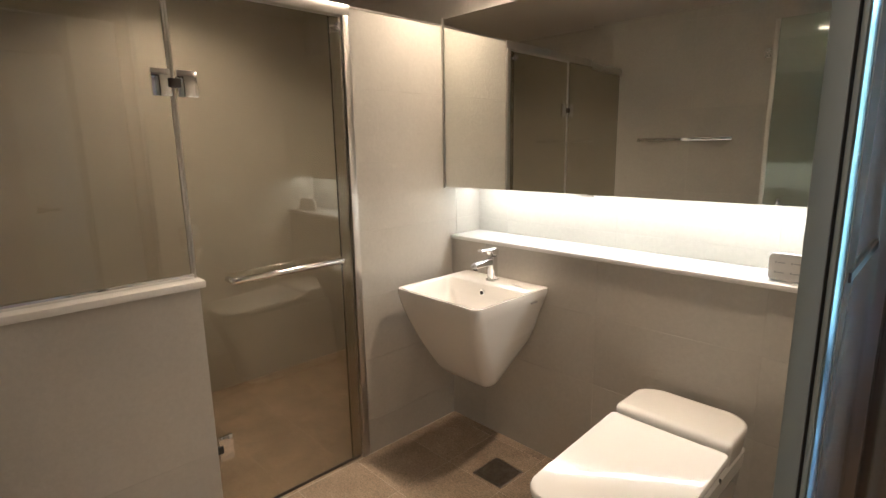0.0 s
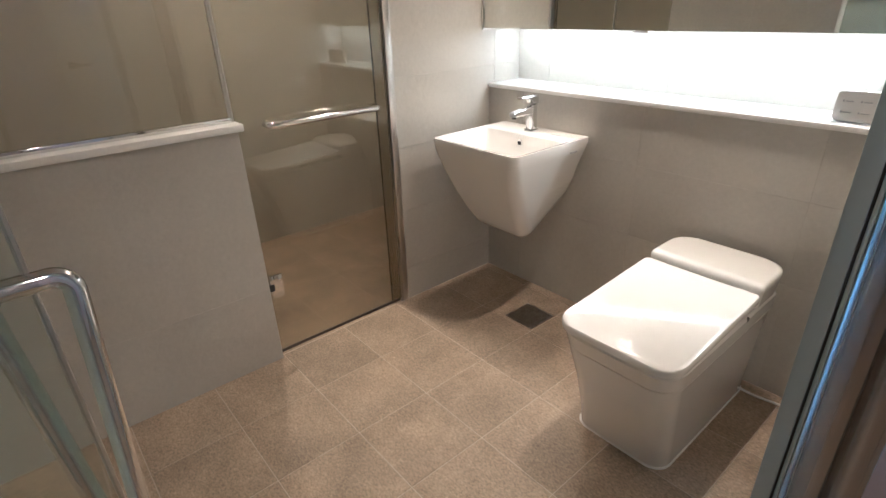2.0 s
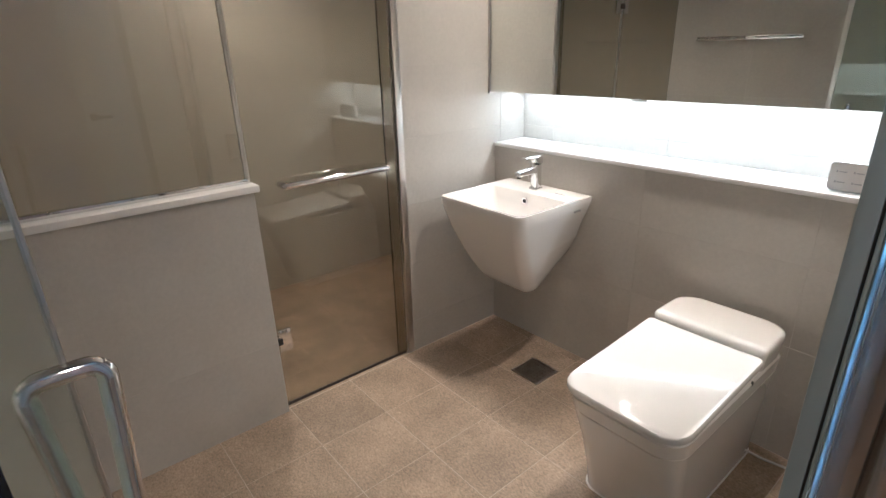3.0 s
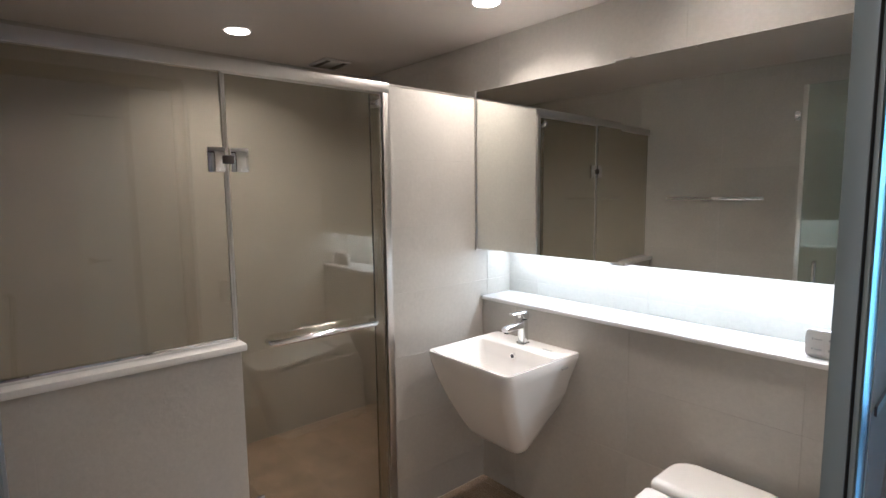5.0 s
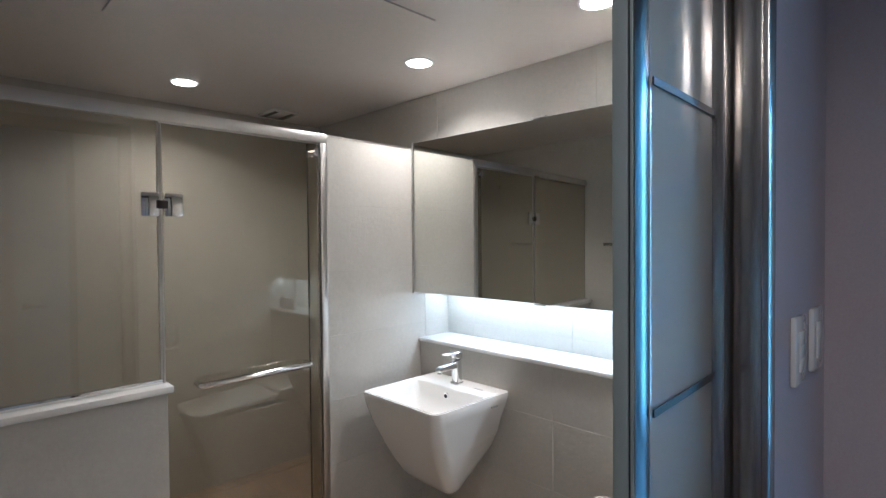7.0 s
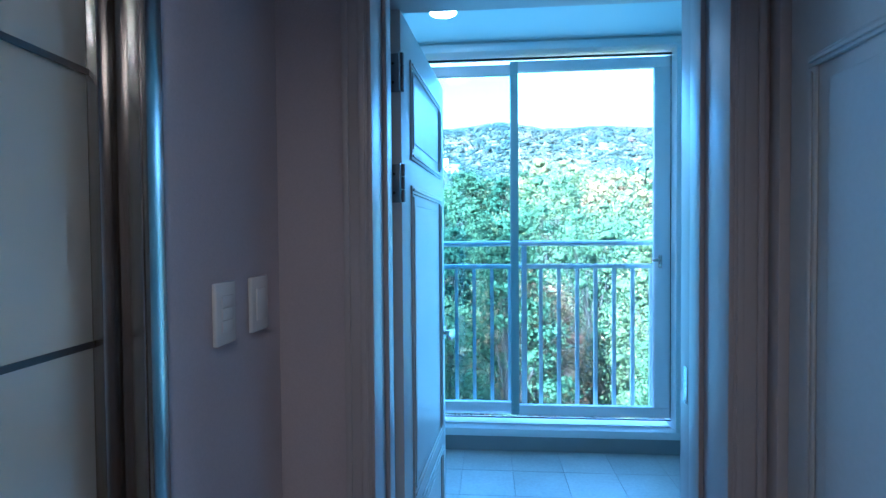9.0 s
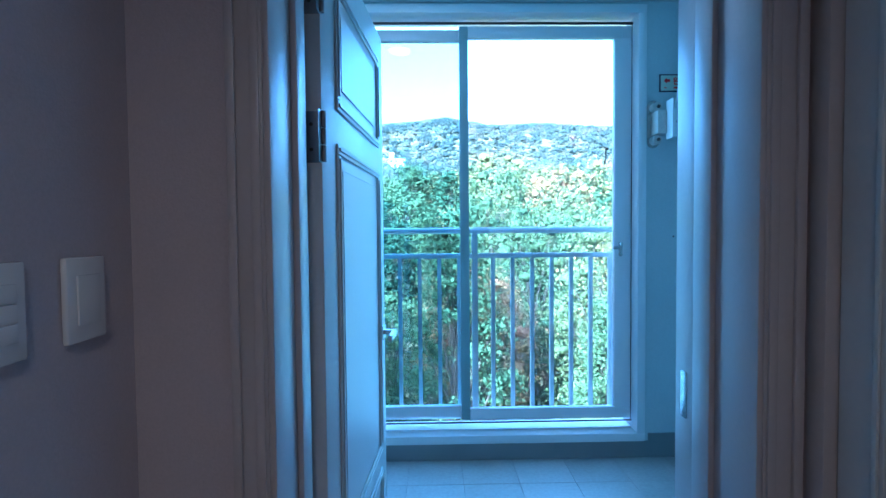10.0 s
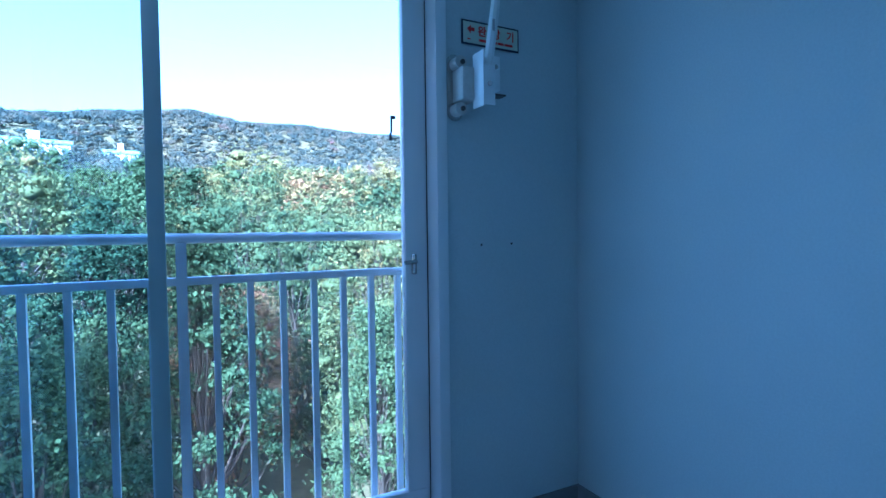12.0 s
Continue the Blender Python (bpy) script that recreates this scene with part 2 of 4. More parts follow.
def mesh_of(name, bm, mat, smooth=None):
    bmesh.ops.recalc_face_normals(bm, faces=bm.faces)
    me = bpy.data.meshes.new(name)
    bm.to_mesh(me)
    bm.free()
    me.materials.append(mat)
    if smooth:
        me.polygons.foreach_set("use_smooth", [True] * len(me.polygons))
        me.set_sharp_from_angle(angle=radians(smooth))
    return me


def part(name, bm, mat, parent, label="", smooth=40):
    ob = new(name, mesh_of(name, bm, mat, smooth))
    ob.parent = parent
    return tagged(ob, label)


def thing(name, label, category, at=(0, 0, 0), group="", rz=0):
    ob = new(name)
    ob.empty_display_size = 0.1
    ob.matrix_world = pose(*at, 0, 0, rz)
    return tagged(ob, label, category, group)


def single(name, bm, mat, label, category, group="", smooth=40):
    return tagged(new(name, mesh_of(name, bm, mat, smooth)), label, category, group)


def structure(name, bm, mat, label="", category="", smooth=40):
    return tagged(new(name, mesh_of(name, bm, mat, smooth)), label or name.replace("_", " "), category or name.split("_")[0], kind="structure")


def smooth(a, b, v):
    q = min(max((v - a) / (b - a), 0), 1)
    return q * q * (3 - 2 * q)


# ---- large structure ----
FACE_N, NICHE, SHOWER_X, PART_X, EAST = 2.155, 2.366, -2.86, -1.527, 0.17
HALL_W, HALL_N, HALL_E, BALC_S = 0.295, 1.735, 1.505, 2.05
WIN_Y, BALC_E, BALC_CEIL, BALC_Z = 3.80, 2.768, 2.70, 0.05
DOOR_HEAD = 2.16

structure("floor_bathroom", boxes((PART_X, 0.30, -0.15, 2.5, -0.2, -0.0012)), M_GROUT, "beige stone tiled bathroom floor", "floor")
structure("floor_shower", boxes((-2.95, PART_X, -0.15, 2.5, -0.3, -0.0612)), M_GROUT, "beige stone tiled shower floor", "floor")
structure("floor_hall", boxes((0.30, 1.62, -1.7, BALC_S, -0.2, 0.05)), M_WOOD, "brown wooden hall floor", "floor")
structure("floor_balcony", boxes((0.30, 2.9, BALC_S, 2.55, -0.2, BALC_Z - 0.004), (-0.2, 2.9, 2.55, 4.2, -0.2, BALC_Z - 0.004)), M_BBASE, "grey tiled balcony floor", "floor")
structure("ceiling_bathroom", boxes((-2.95, 0.29, -0.15, 2.5, CEIL, CEIL + 0.1)), M_CEIL, "off-white panel ceiling of the bathroom", "ceiling")
structure("ceiling_hall", boxes((0.17, 1.62, -1.7, BALC_S, 2.42, 2.52)), M_PAINT, "white papered hall ceiling", "ceiling")
structure("ceiling_balcony", boxes((-0.2, 2.9, BALC_S, 4.0, BALC_CEIL, BALC_CEIL + 0.15)), M_BALC, "white painted balcony ceiling", "ceiling")

wall_w = structure("wall_west", boxes((-3.0, SHOWER_X - 0.0015, -0.18, 2.5, -0.2, 2.45)), M_WGROUT, "beige tiled shower back wall", "wall")
wall_n = structure("wall_north", boxes((SHOWER_X - 0.0015, 0.17, NICHE + 0.0015, 2.5, -0.2, 2.45)), M_WGROUT, "beige tiled wall behind the mirror", "wall")
wall_l = structure("wall_north_lower", boxes((PART_X, EAST, FACE_N + 0.0015, NICHE, -0.1, 0.9665)), M_WGROUT, "beige tiled low wall under the ledge", "wall")
wall_s = structure("wall_south", boxes((SHOWER_X, 0.17, -0.18, -0.0815, -0.2, 2.45)), M_WGROUT, "beige tiled bathroom wall with a towel bar", "wall")
wall_e = structure("wall_east", boxes((EAST + 0.0015, HALL_W - 0.004, 1.246, 2.5, -0.1, 2.45)), M_WGROUT, "wall between bathroom and hall", "wall")
structure("wall_hall_west", boxes((HALL_W - 0.004, HALL_W, 1.246, HALL_N, 0.05, 2.42), (HALL_W - 0.10, HALL_W, -1.7, 0.175, 0.05, 2.42),
          (HALL_W - 0.10, HALL_W, 0.175, 1.246, 2.26, 2.42)), M_PAPER, "grey papered hall wall with light switches", "wall")
structure("wall_hall_north", boxes((HALL_W, 0.53, HALL_N, BALC_S, 0.0, 2.52), (1.425, 1.62, HALL_N, BALC_S, 0.0, 2.52),
          (0.53, 1.425, HALL_N, BALC_S, DOOR_HEAD, 2.52)), M_PAPER, "grey papered wall round the balcony doorway", "wall")
structure("wall_hall_east", boxes((HALL_E, 1.62, -1.7, 0.72, 0, 2.52), (HALL_E, 1.62, 1.70, HALL_N, 0, 2.52),
          (HALL_E, 1.62, 0.72, 1.70, DOOR_HEAD, 2.52)), M_PAPER, "grey papered hall wall beside the room door", "wall")
structure("wall_hall_south", boxes((0.17, 1.62, -1.8, -1.7, 0, 2.52)), M_PAPER, "grey papered end wall of the hall", "wall")
structure("wall_balcony_south", boxes((1.62, 2.9, 1.95, BALC_S, -0.1, BALC_CEIL), (0.295, 0.42, BALC_S, 2.5, -0.1, BALC_CEIL), (-0.2, 0.42, 2.5, 2.55, -0.1, BALC_CEIL),
          (0.42, 1.62, 1.98, BALC_S - 0.002, 2.52, BALC_CEIL)), M_BALC, "white painted balcony wall", "wall")
structure("wall_balcony_east", boxes((BALC_E, 2.9, BALC_S, 4.0, -0.1, BALC_CEIL)), M_BALC, "white painted balcony side wall", "wall")
structure("wall_balcony_west", boxes((-0.2, -0.1, 2.55, 4.0, -0.1, BALC_CEIL)), M_BALC, "white painted balcony side wall", "wall")
WX0, WX1, WZ0, WZ1 = 0.02, 2.070, 0.145, 2.685
structure("wall_balcony_north", boxes((-0.1, WX0, WIN_Y, 4.0, -0.1, BALC_CEIL), (WX1, BALC_E, WIN_Y, 4.0, -0.1, BALC_CEIL),
          (WX0, WX1, WIN_Y, 4.0, -0.1, WZ0), (WX0, WX1, WIN_Y, 4.0, WZ1, BALC_CEIL)), M_BALC, "white painted wall round the balcony window", "wall")
structure("baseboard_balcony", boxes((-0.1, BALC_E, WIN_Y - 0.012, WIN_Y - 0.001, BALC_Z, 0.145), (BALC_E - 0.012, BALC_E - 0.001, BALC_S, WIN_Y - 0.012, BALC_Z, 0.19),
          (WX1 + 0.02, BALC_E, WIN_Y - 0.012, WIN_Y - 0.001, 0.145, 0.19)), M_BBASE, "dark grey waterproof painted base of the balcony wall", "baseboard")


# ---- shower partition, half wall and glass ----
column = structure("wall_partition", boxes((-1.60, PART_X - 0.0015, 1.59, NICHE + 0.01, -0.06, 1.98)), M_WGROUT, "beige tiled partition wall beside the basin", "wall")
half = structure("wall_half", boxes((-1.60, -1.5015, -0.09, 0.8985, -0.06, 0.965)), M_WGROUT, "beige tiled half-height shower wall", "wall")
structure("trim_half_wall_cap", boxes((-1.615, -1.478, -0.08, 0.915, 0.9655, 0.990), bevel=0.003), M_STONE, "white stone cap of the half wall", "trim")
structure("trim_ledge", boxes((PART_X, EAST, FACE_N - 0.012, NICHE, 0.967, 0.985), bevel=0.003), M_STONE, "white stone ledge under the mirror cabinet", "trim")
structure("trim_partition_edge", boxes((-1.602, PART_X + 0.002, 1.583, 1.59, 0, 1.986), (-1.602, PART_X + 0.002, 1.59, NICHE, 1.98, 1.986)), M_ALU, "grey metal edge trim of the partition", "trim")

screen = thing("shower_screen", "bronze-tinted fixed glass panel above the half wall", "shower screen", (-1.545, 0.46, 0.97))


def local(parent, bm):
    bmesh.ops.transform(bm, matrix=parent.matrix_world.inverted(), verts=bm.verts)
    return bm


def lpart(name, bm, mat, parent, label="", smooth=40):
    """A part from world coordinates under a thing or part."""
    m = parent.matrix_world.copy()
    p = parent
    while p.parent:
        p = p.parent
    if p is not parent:
        m = p.matrix_world.copy()
    bmesh.ops.transform(bm, matrix=m.inverted(), verts=bm.verts)
    return part(name, bm, mat, parent, label, smooth)


GX = -1.545
g = lpart("pane", boxes((GX - 0.005, GX + 0.005, -0.078, 0.892, 1.003, 1.945)), M_SGLASS, screen, "bronze-tinted glass")
g.visible_shadow = False
lpart("bottom_channel", boxes((GX - 0.014, GX + 0.014, -0.078, 0.895, 0.9905, 1.008), bevel=0.002), M_CHROME, screen, "polished chrome channel")
lpart("top_rail", boxes((GX - 0.022, GX + 0.022, -0.078, 1.59, 1.945, 1.988), bevel=0.003), M_ALU, screen, "satin aluminium rail")
lpart("edge_strip", boxes((GX - 0.008, GX + 0.008, 0.890, 0.897, 1.008, 1.945)), M_ALU, screen)
lpart("jamb_profile", boxes((GX - 0.020, GX + 0.024, 1.553, 1.582, 0.0, 1.945), bevel=0.002), M_ALU, screen, "dull steel jamb profile")

sdoor = thing("shower_door", "closed bronze-tinted glass shower door with chrome towel handle", "shower door", (GX, 0.905, 0.01))
g = lpart("pane", boxes((GX - 0.005, GX + 0.005, 0.905, 1.545, 0.012, 1.938)), M_SGLASS, sdoor, "bronze-tinted glass")
g.visible_shadow = False
lpart("seal", boxes((GX - 0.007, GX + 0.007, 0.899, 0.906, 0.012, 1.938)), M_ALU, sdoor)
lpart("side_seal", boxes((GX - 0.008, GX + 0.008, 1.50, 1.552, 0.012, 1.938)), glass_material("seal_plastic", (0.84, 0.82, 0.77), 0.25), sdoor, "translucent grey edge seal")
lpart("bottom_seal", boxes((GX - 0.006, GX + 0.006, 0.905, 1.545, 0.001, 0.014)), M_DARK, sdoor)
for hz in (1.60, 0.27):
    h = lpart("hinge", boxes((GX + 0.006, GX + 0.016, 0.835, 0.893, hz, hz + 0.085), (GX + 0.006, GX + 0.016, 0.912, 0.975, hz, hz + 0.085), bevel=0.002)
              if hz > 1 else boxes((GX + 0.006, GX + 0.016, 0.917, 0.968, hz, hz + 0.10), bevel=0.002), M_CHROME, sdoor, "square chrome hinge")
    lpart("hinge_pin", boxes((GX + 0.004, GX + 0.021, 0.884, 0.922, hz + 0.028, hz + 0.058), bevel=0.003) if hz > 1 else
          boxes((GX + 0.004, GX + 0.02, 0.905, 0.93, hz + 0.035, hz + 0.065), bevel=0.003), M_DARK if hz > 1 else M_BLACK, h)
pts = ([Vector((GX, 1.015, 0.965)), Vector((GX + 0.036, 1.015, 0.965))] + arc((GX + 0.036, 1.035, 0.965), 0.02, 180, 90, 6, (0, 1, 0), (1, 0, 0))
       + arc((GX + 0.036, 1.458, 0.965), 0.02, 90, 0, 6, (0, 1, 0), (1, 0, 0)) + [Vector((GX, 1.478, 0.965))])
lpart("handle", tube(bmesh.new(), pts, 0.0125, 16), M_CHROME, sdoor, "polished chrome towel-bar handle", 60)
bm = bmesh.new()
disc(bm, (GX - 0.012, 1.524, 1.897), 0.017, 0.05, 20, "x")
disc(bm, (GX + 0.036, 1.524, 1.897), 0.012, 0.010, 20, "x")
lpart("top_stopper", bm, M_CHROME, sdoor, "round chrome stopper")

# ---- mirror cabinet ----
MZ0, MZ1 = 1.232, 2.008
cab = thing("mirror_cabinet", "wide wall cabinet with two mirror doors lit from below", "mirror cabinet", (-0.66, NICHE, MZ0))
lpart("body", boxes((-1.512, EAST - 0.004, 2.172, NICHE - 0.002, MZ0 + 0.004, MZ1 - 0.002)), M_PVC, cab, "white cabinet body")


def mirror_door(x0, x1, y0, y1):
    """A mirror door, from its left edge at depth y0 to its right one at y1."""
    bm = bmesh.new()
    t = 0.020
    loft(bm, [[(x0, y0, z), (x1, y1, z), (x1, y1 + t, z), (x0, y0 + t, z)] for z in (MZ0, MZ1)])
    d = lpart("door", bm, M_MIRROR, cab, "silvered mirror door")
    return d


md = mirror_door(-1.515, -0.735, 2.104, 2.126)
lpart("edge_strip", boxes((-1.523, -1.5155, 2.098, 2.15, MZ0 - 0.006, MZ1 + 0.004)), M_ALU, md, "grey metal edge strip")
for cz in (MZ0 - 0.008, MZ1 + 0.0005):
    lpart("catch", boxes((-0.765, -0.700, 2.106, 2.15, cz, cz + 0.007)), M_ALU, md)
mirror_door(-0.731, EAST - 0.006, 2.110, 2.150)
lpart("light_strip", boxes((-1.50, EAST - 0.01, 2.255, 2.285, MZ0 - 0.004, MZ0 + 0.003)), glow("led_strip", LED, 0.7), cab, "glowing white LED strip")

# ---- door frame of the bathroom, side light and glass door ----
fr = structure("door_1", boxes(
    (0.245, 0.308, 1.203, 1.2455, 0, 2.26), (0.205, 0.308, 0.165, 0.205, 0, 2.26), (0.245, 0.308, 0.205, 1.203, 2.215, 2.26), bevel=0.002),
    M_JAMB, "brushed steel frame of the bathroom doorway", "door frame")
bm = boxes((0.262, 0.300, 1.1985, 1.2025, 0, 2.213), bevel=0.001)
part("reveal", bm, M_JAMB, fr)
bm = bmesh.new()
curve = [(0.2442 + 0.037 * (0.20 * k / 12 - 0.19 * (k / 12) ** 2), 0.893 + 0.037 * k / 12) for k in range(13)]
loft(bm, [[(x, y, z) for x, y in curve + [(0.2420, 0.930), (0.2420, 0.8935)]] for z in (0.0, 2.215)])
post = part("post", bm, M_SATIN, fr, "satin metal post of the side light", 30)
bm = boxes((0.2155, 0.2345, 0.893, 0.930, 0.0, 2.215), (0.2378, 0.2418, 0.893, 0.930, 0.0, 2.215), bevel=0.0008)
part("seal_face", bm, M_POST, fr, "grey-green sealing face")
part("gasket", boxes((0.2347, 0.2378, 0.8955, 0.930, 0.0, 2.215)), M_BLACK, fr, "black rubber gasket")
part("rear_post", boxes((0.205, 0.258, 1.166, 1.198, 0.0, 2.213), bevel=0.002), M_JAMB, fr)
part("head_rail", boxes((0.205, 0.245, 0.205, 1.196, 2.175, 2.215), bevel=0.002), M_JAMB, fr)
bm = bmesh.new()
loft(bm, [[(x, y, z) for x, y in ((0.2455, 0.931), (0.2405, 1.165), (0.2335, 1.165), (0.2395, 0.931))] for z in (0.0, 2.175)])
side = part("side_light", bm, M_FROST, fr, "frosted greenish glass side light")
for mz in (1.294, 1.700):
    bm = bmesh.new()
    loft(bm, [[(x, y, z) for x, y in ((0.2500, 0.932), (0.2440, 1.165), (0.2417, 1.165), (0.2477, 0.932))] for z in (mz - 0.005, mz + 0.005)])
    part("glazing_bar", bm, M_DARK, side, "thin dark bar")

gdoor = thing("glass_door", "frameless green-tinted glass door standing open into the bathroom", "glass door", (0.20, 0.25, 0.01))
g = lpart("pane", boxes((-0.445, 0.185, 0.245, 0.255, 0.012, 2.13)), M_DGLASS, gdoor, "clear green-tinted glass")
g.visible_shadow = False
lpart("edge_strip", boxes((-0.468, -0.4445, 0.241, 0.259, 0.012, 2.13), bevel=0.002), M_ALU, gdoor, "bright metal edge strip")
for s, n_ in ((1, "handle"),):  # one bar, on the bathroom side
    y0, hx, zt, zb = 0.25, -0.36, 1.075, 0.52
    o, o2 = 0.046 * s, 0.016 * s
    pts = ([Vector((hx, y0, zt)), Vector((hx, y0 + o - 0.02 * s, zt))] + arc((hx, y0 + o - 0.02 * s, zt - 0.02), 0.02, 90, 0, 6, (0, s, 0), (0, 0, 1))
           + [Vector((hx, y0 + o2, zb + 0.02)), Vector((hx, y0 + o2 * 0.7, zb + 0.004)), Vector((hx, y0, zb))])
    lpart(n_, tube(bmesh.new(), pts, 0.0125, 18), M_CHROME, gdoor, "polished steel bar handle", 60)
for hz in (0.25, 1.85):
    lpart("hinge", boxes((0.15, 0.205, 0.243, 0.267, hz, hz + 0.09), bevel=0.003), M_CHROME, gdoor)

# ---- basin and tap ----
BX, BY = -1.175, 2.153
basin = thing("wash_basin", "white ceramic wall-hung basin tapering to its foot", "basin", (BX, BY, 0.38))


def section(hw, front, z, rf):
    """One level of the basin's outside; its lower levels rise towards the wall."""
    lift, taper = 0.135 * smooth(0.70, 0.40, z), 0.13 * smooth(0.81, 0.68, z)
    out = []
    for x, y in rounded(-hw, hw, front, BY, rf, 0.012):
        f = max(0, (y - front) / (BY - front))
        out.append((BX + x * (1 - taper * f), y, z + lift * f))
    return out


prof = [(0.815, 0.245, 1.690, 0.035), (0.80, 0.248, 1.685, 0.040), (0.76, 0.244, 1.692, 0.045), (0.68, 0.230, 1.716, 0.050), (0.58, 0.213, 1.760, 0.055),
        (0.50, 0.196, 1.802, 0.055), (0.44, 0.180, 1.838, 0.055), (0.41, 0.168, 1.860, 0.055), (0.392, 0.152, 1.882, 0.05), (0.381, 0.125, 1.915, 0.045), (0.378, 0.08, 1.96, 0.04)]
bm = bmesh.new()
outer = [section(hw, fy, z, rf) for z, hw, fy, rf in prof]
inner = [[(BX + x, y, z) for x, y in rounded(-hw, hw, f, b, r, r2)] for z, hw, f, b, r, r2 in
         ((0.815, 0.232, 1.704, 2.015, 0.03, 0.02), (0.807, 0.226, 1.711, 2.009, 0.03, 0.02), (0.76, 0.205, 1.755, 1.995, 0.04, 0.03),
          (0.70, 0.175, 1.80, 1.975, 0.05, 0.04), (0.675, 0.12, 1.85, 1.945, 0.045, 0.04))]
loft(bm, inner[::-1] + outer, True, True)
lpart("bowl", bm, M_CERAMIC, basin, "glossy white ceramic", 50)
bm = bmesh.new()
disc(bm, (BX - 0.006, 1.996, 0.775), 0.014, 0.012, 20, "y")
ring = lpart("overflow", bm, M_CHROME, basin, "chrome overflow ring")
bm = bmesh.new()
disc(bm, (BX - 0.006, 1.9945, 0.775), 0.009, 0.004, 20, "y")
lpart("hole", bm, M_BLACK, ring)
lpart("mark", boxes((BX + 0.2425, BX + 0.2475, 2.03, 2.07, 0.765, 0.772)), M_INK, basin, "small grey printed mark")
lpart("mark", boxes((BX + 0.10, BX + 0.15, 2.075, 2.085, 0.8148, 0.8158)), M_INK, basin)

tap = thing("basin_tap", "polished chrome single-lever tap on the basin", "tap", (BX - 0.018, 2.085, 0.815))
TX, TY = BX - 0.018, 2.085
bm = bmesh.new()
loft(bm, [[(TX + x, TY + y, z) for x, y in rounded(-w, w, -w, w, w * 0.6, w * 0.6, 4)] for z, w in ((0.815, 0.027), (0.821, 0.027), (0.823, 0.021), (0.93, 0.019))])
lpart("body", bm, M_CHROME, tap, "", 45)
bm = bmesh.new()
loft(bm, [[(TX + x, TY - 0.002 - k, 0.905 + dz + z) for x, z in rounded(-0.017, 0.017, -h, h, 0.006, 0.006, 3)]
          for k, h, dz in ((0.0, 0.018, 0.0), (0.05, 0.015, 0.0), (0.11, 0.012, -0.004), (0.125, 0.010, -0.006))])
lpart("spout", bm, M_CHROME, tap, "", 45)
bm = bmesh.new()
disc(bm, (TX, TY - 0.115, 0.882), 0.010, 0.012, 18)
lpart("aerator", bm, M_DARK, tap)
bm = bmesh.new()
loft(bm, [[(TX + x, TY + 0.02 - k, 0.955 + dz + z) for x, z in rounded(-w, w, -h, h, 0.004, 0.004, 3)]
          for k, w, h, dz in ((0.0, 0.019, 0.018, -0.006), (0.035, 0.019, 0.016, -0.003), (0.045, 0.016, 0.006, 0.006), (0.105, 0.013, 0.004, 0.010))])
lpart("lever", bm, M_CHROME, tap, "", 45)

# ---- toilet ----
toilet = thing("toilet", "white one-piece bidet toilet with closed lid", "toilet", (-0.275, 1.75, 0))
TCX = -0.2825
bm = bmesh.new()
loft(bm, [[(TCX + dx + x, y, z) for x, y in rounded(-hw, hw, f, b, rf, 0.05, 8)] for z, dx, hw, f, b, rf in (
    (0.0, -0.012, 0.160, 1.512, 2.13, 0.06), (0.10, -0.010, 0.163, 1.490, 2.13, 0.065), (0.25, -0.006, 0.170, 1.445, 2.12, 0.07), (0.36, -0.002, 0.178, 1.402, 2.11, 0.075),
    (0.380, -0.001, 0.1805, 1.398, 2.11, 0.076), (0.383, 0, 0.177, 1.402, 2.11, 0.074), (0.387, 0, 0.182, 1.394, 2.11, 0.076), (0.44, 0, 0.186, 1.378, 2.105, 0.075), (0.450, 0, 0.180, 1.384, 2.10, 0.07))])
lpart("pan", bm, M_CERAMIC, toilet, "glossy white ceramic pan", 35)
bm = bmesh.new()
loft(bm, [[(TCX + x, y, z + 0.028 * max(0, (y - 1.37) / 0.53) ** 2) for x, y in rounded(-hw, hw, f, b, rf, 0.012, 10)] for z, hw, f, b, rf in (
    (0.455, 0.184, 1.374, 1.882, 0.07), (0.459, 0.191, 1.366, 1.888, 0.075), (0.474, 0.192, 1.365, 1.889, 0.076), (0.480, 0.188, 1.369, 1.886, 0.074))])
lpart("lid", bm, M_PLASTIC, toilet, "smooth white plastic lid", 50)
bm = bmesh.new()
loft(bm, [[(TCX + 0.004 + x, y, z) for x, y in rounded(-hw, hw, f, b, 0.015, 0.075, 10)] for z, hw, f, b in (
    (0.452, 0.180, 1.900, 2.10), (0.500, 0.185, 1.894, 2.11), (0.515, 0.187, 1.893, 2.112), (0.525, 0.186, 1.897, 2.112), (0.531, 0.183, 1.904, 2.110), (0.534, 0.176, 1.916, 2.10))])
lpart("rear_cover", bm, M_PLASTIC, toilet, "white plastic rear cover", 50)
for q in (-0.179, 0.12):
    lpart("lid_hinge", boxes((TCX + q, TCX + q + 0.059, 1.890, 1.902, 0.47, 0.505), bevel=0.004), M_PLASTIC, toilet)
bm = bmesh.new()
disc(bm, (TCX + 0.176, 1.84, 0.44), 0.008, 0.010, 16, "x")
lpart("side_button", bm, M_BLACK, toilet, "small dark side button")
bm = bmesh.new()
loft(bm, [[(TCX - 0.012 + x, y, z) for x, y in rounded(-hw, hw, f, 2.135, 0.06, 0.05, 8)] for z, hw, f in ((0.0, 0.165, 1.507), (0.004, 0.163, 1.509))])
lpart("sealant", bm, M_STONE, toilet, "white sealant line")
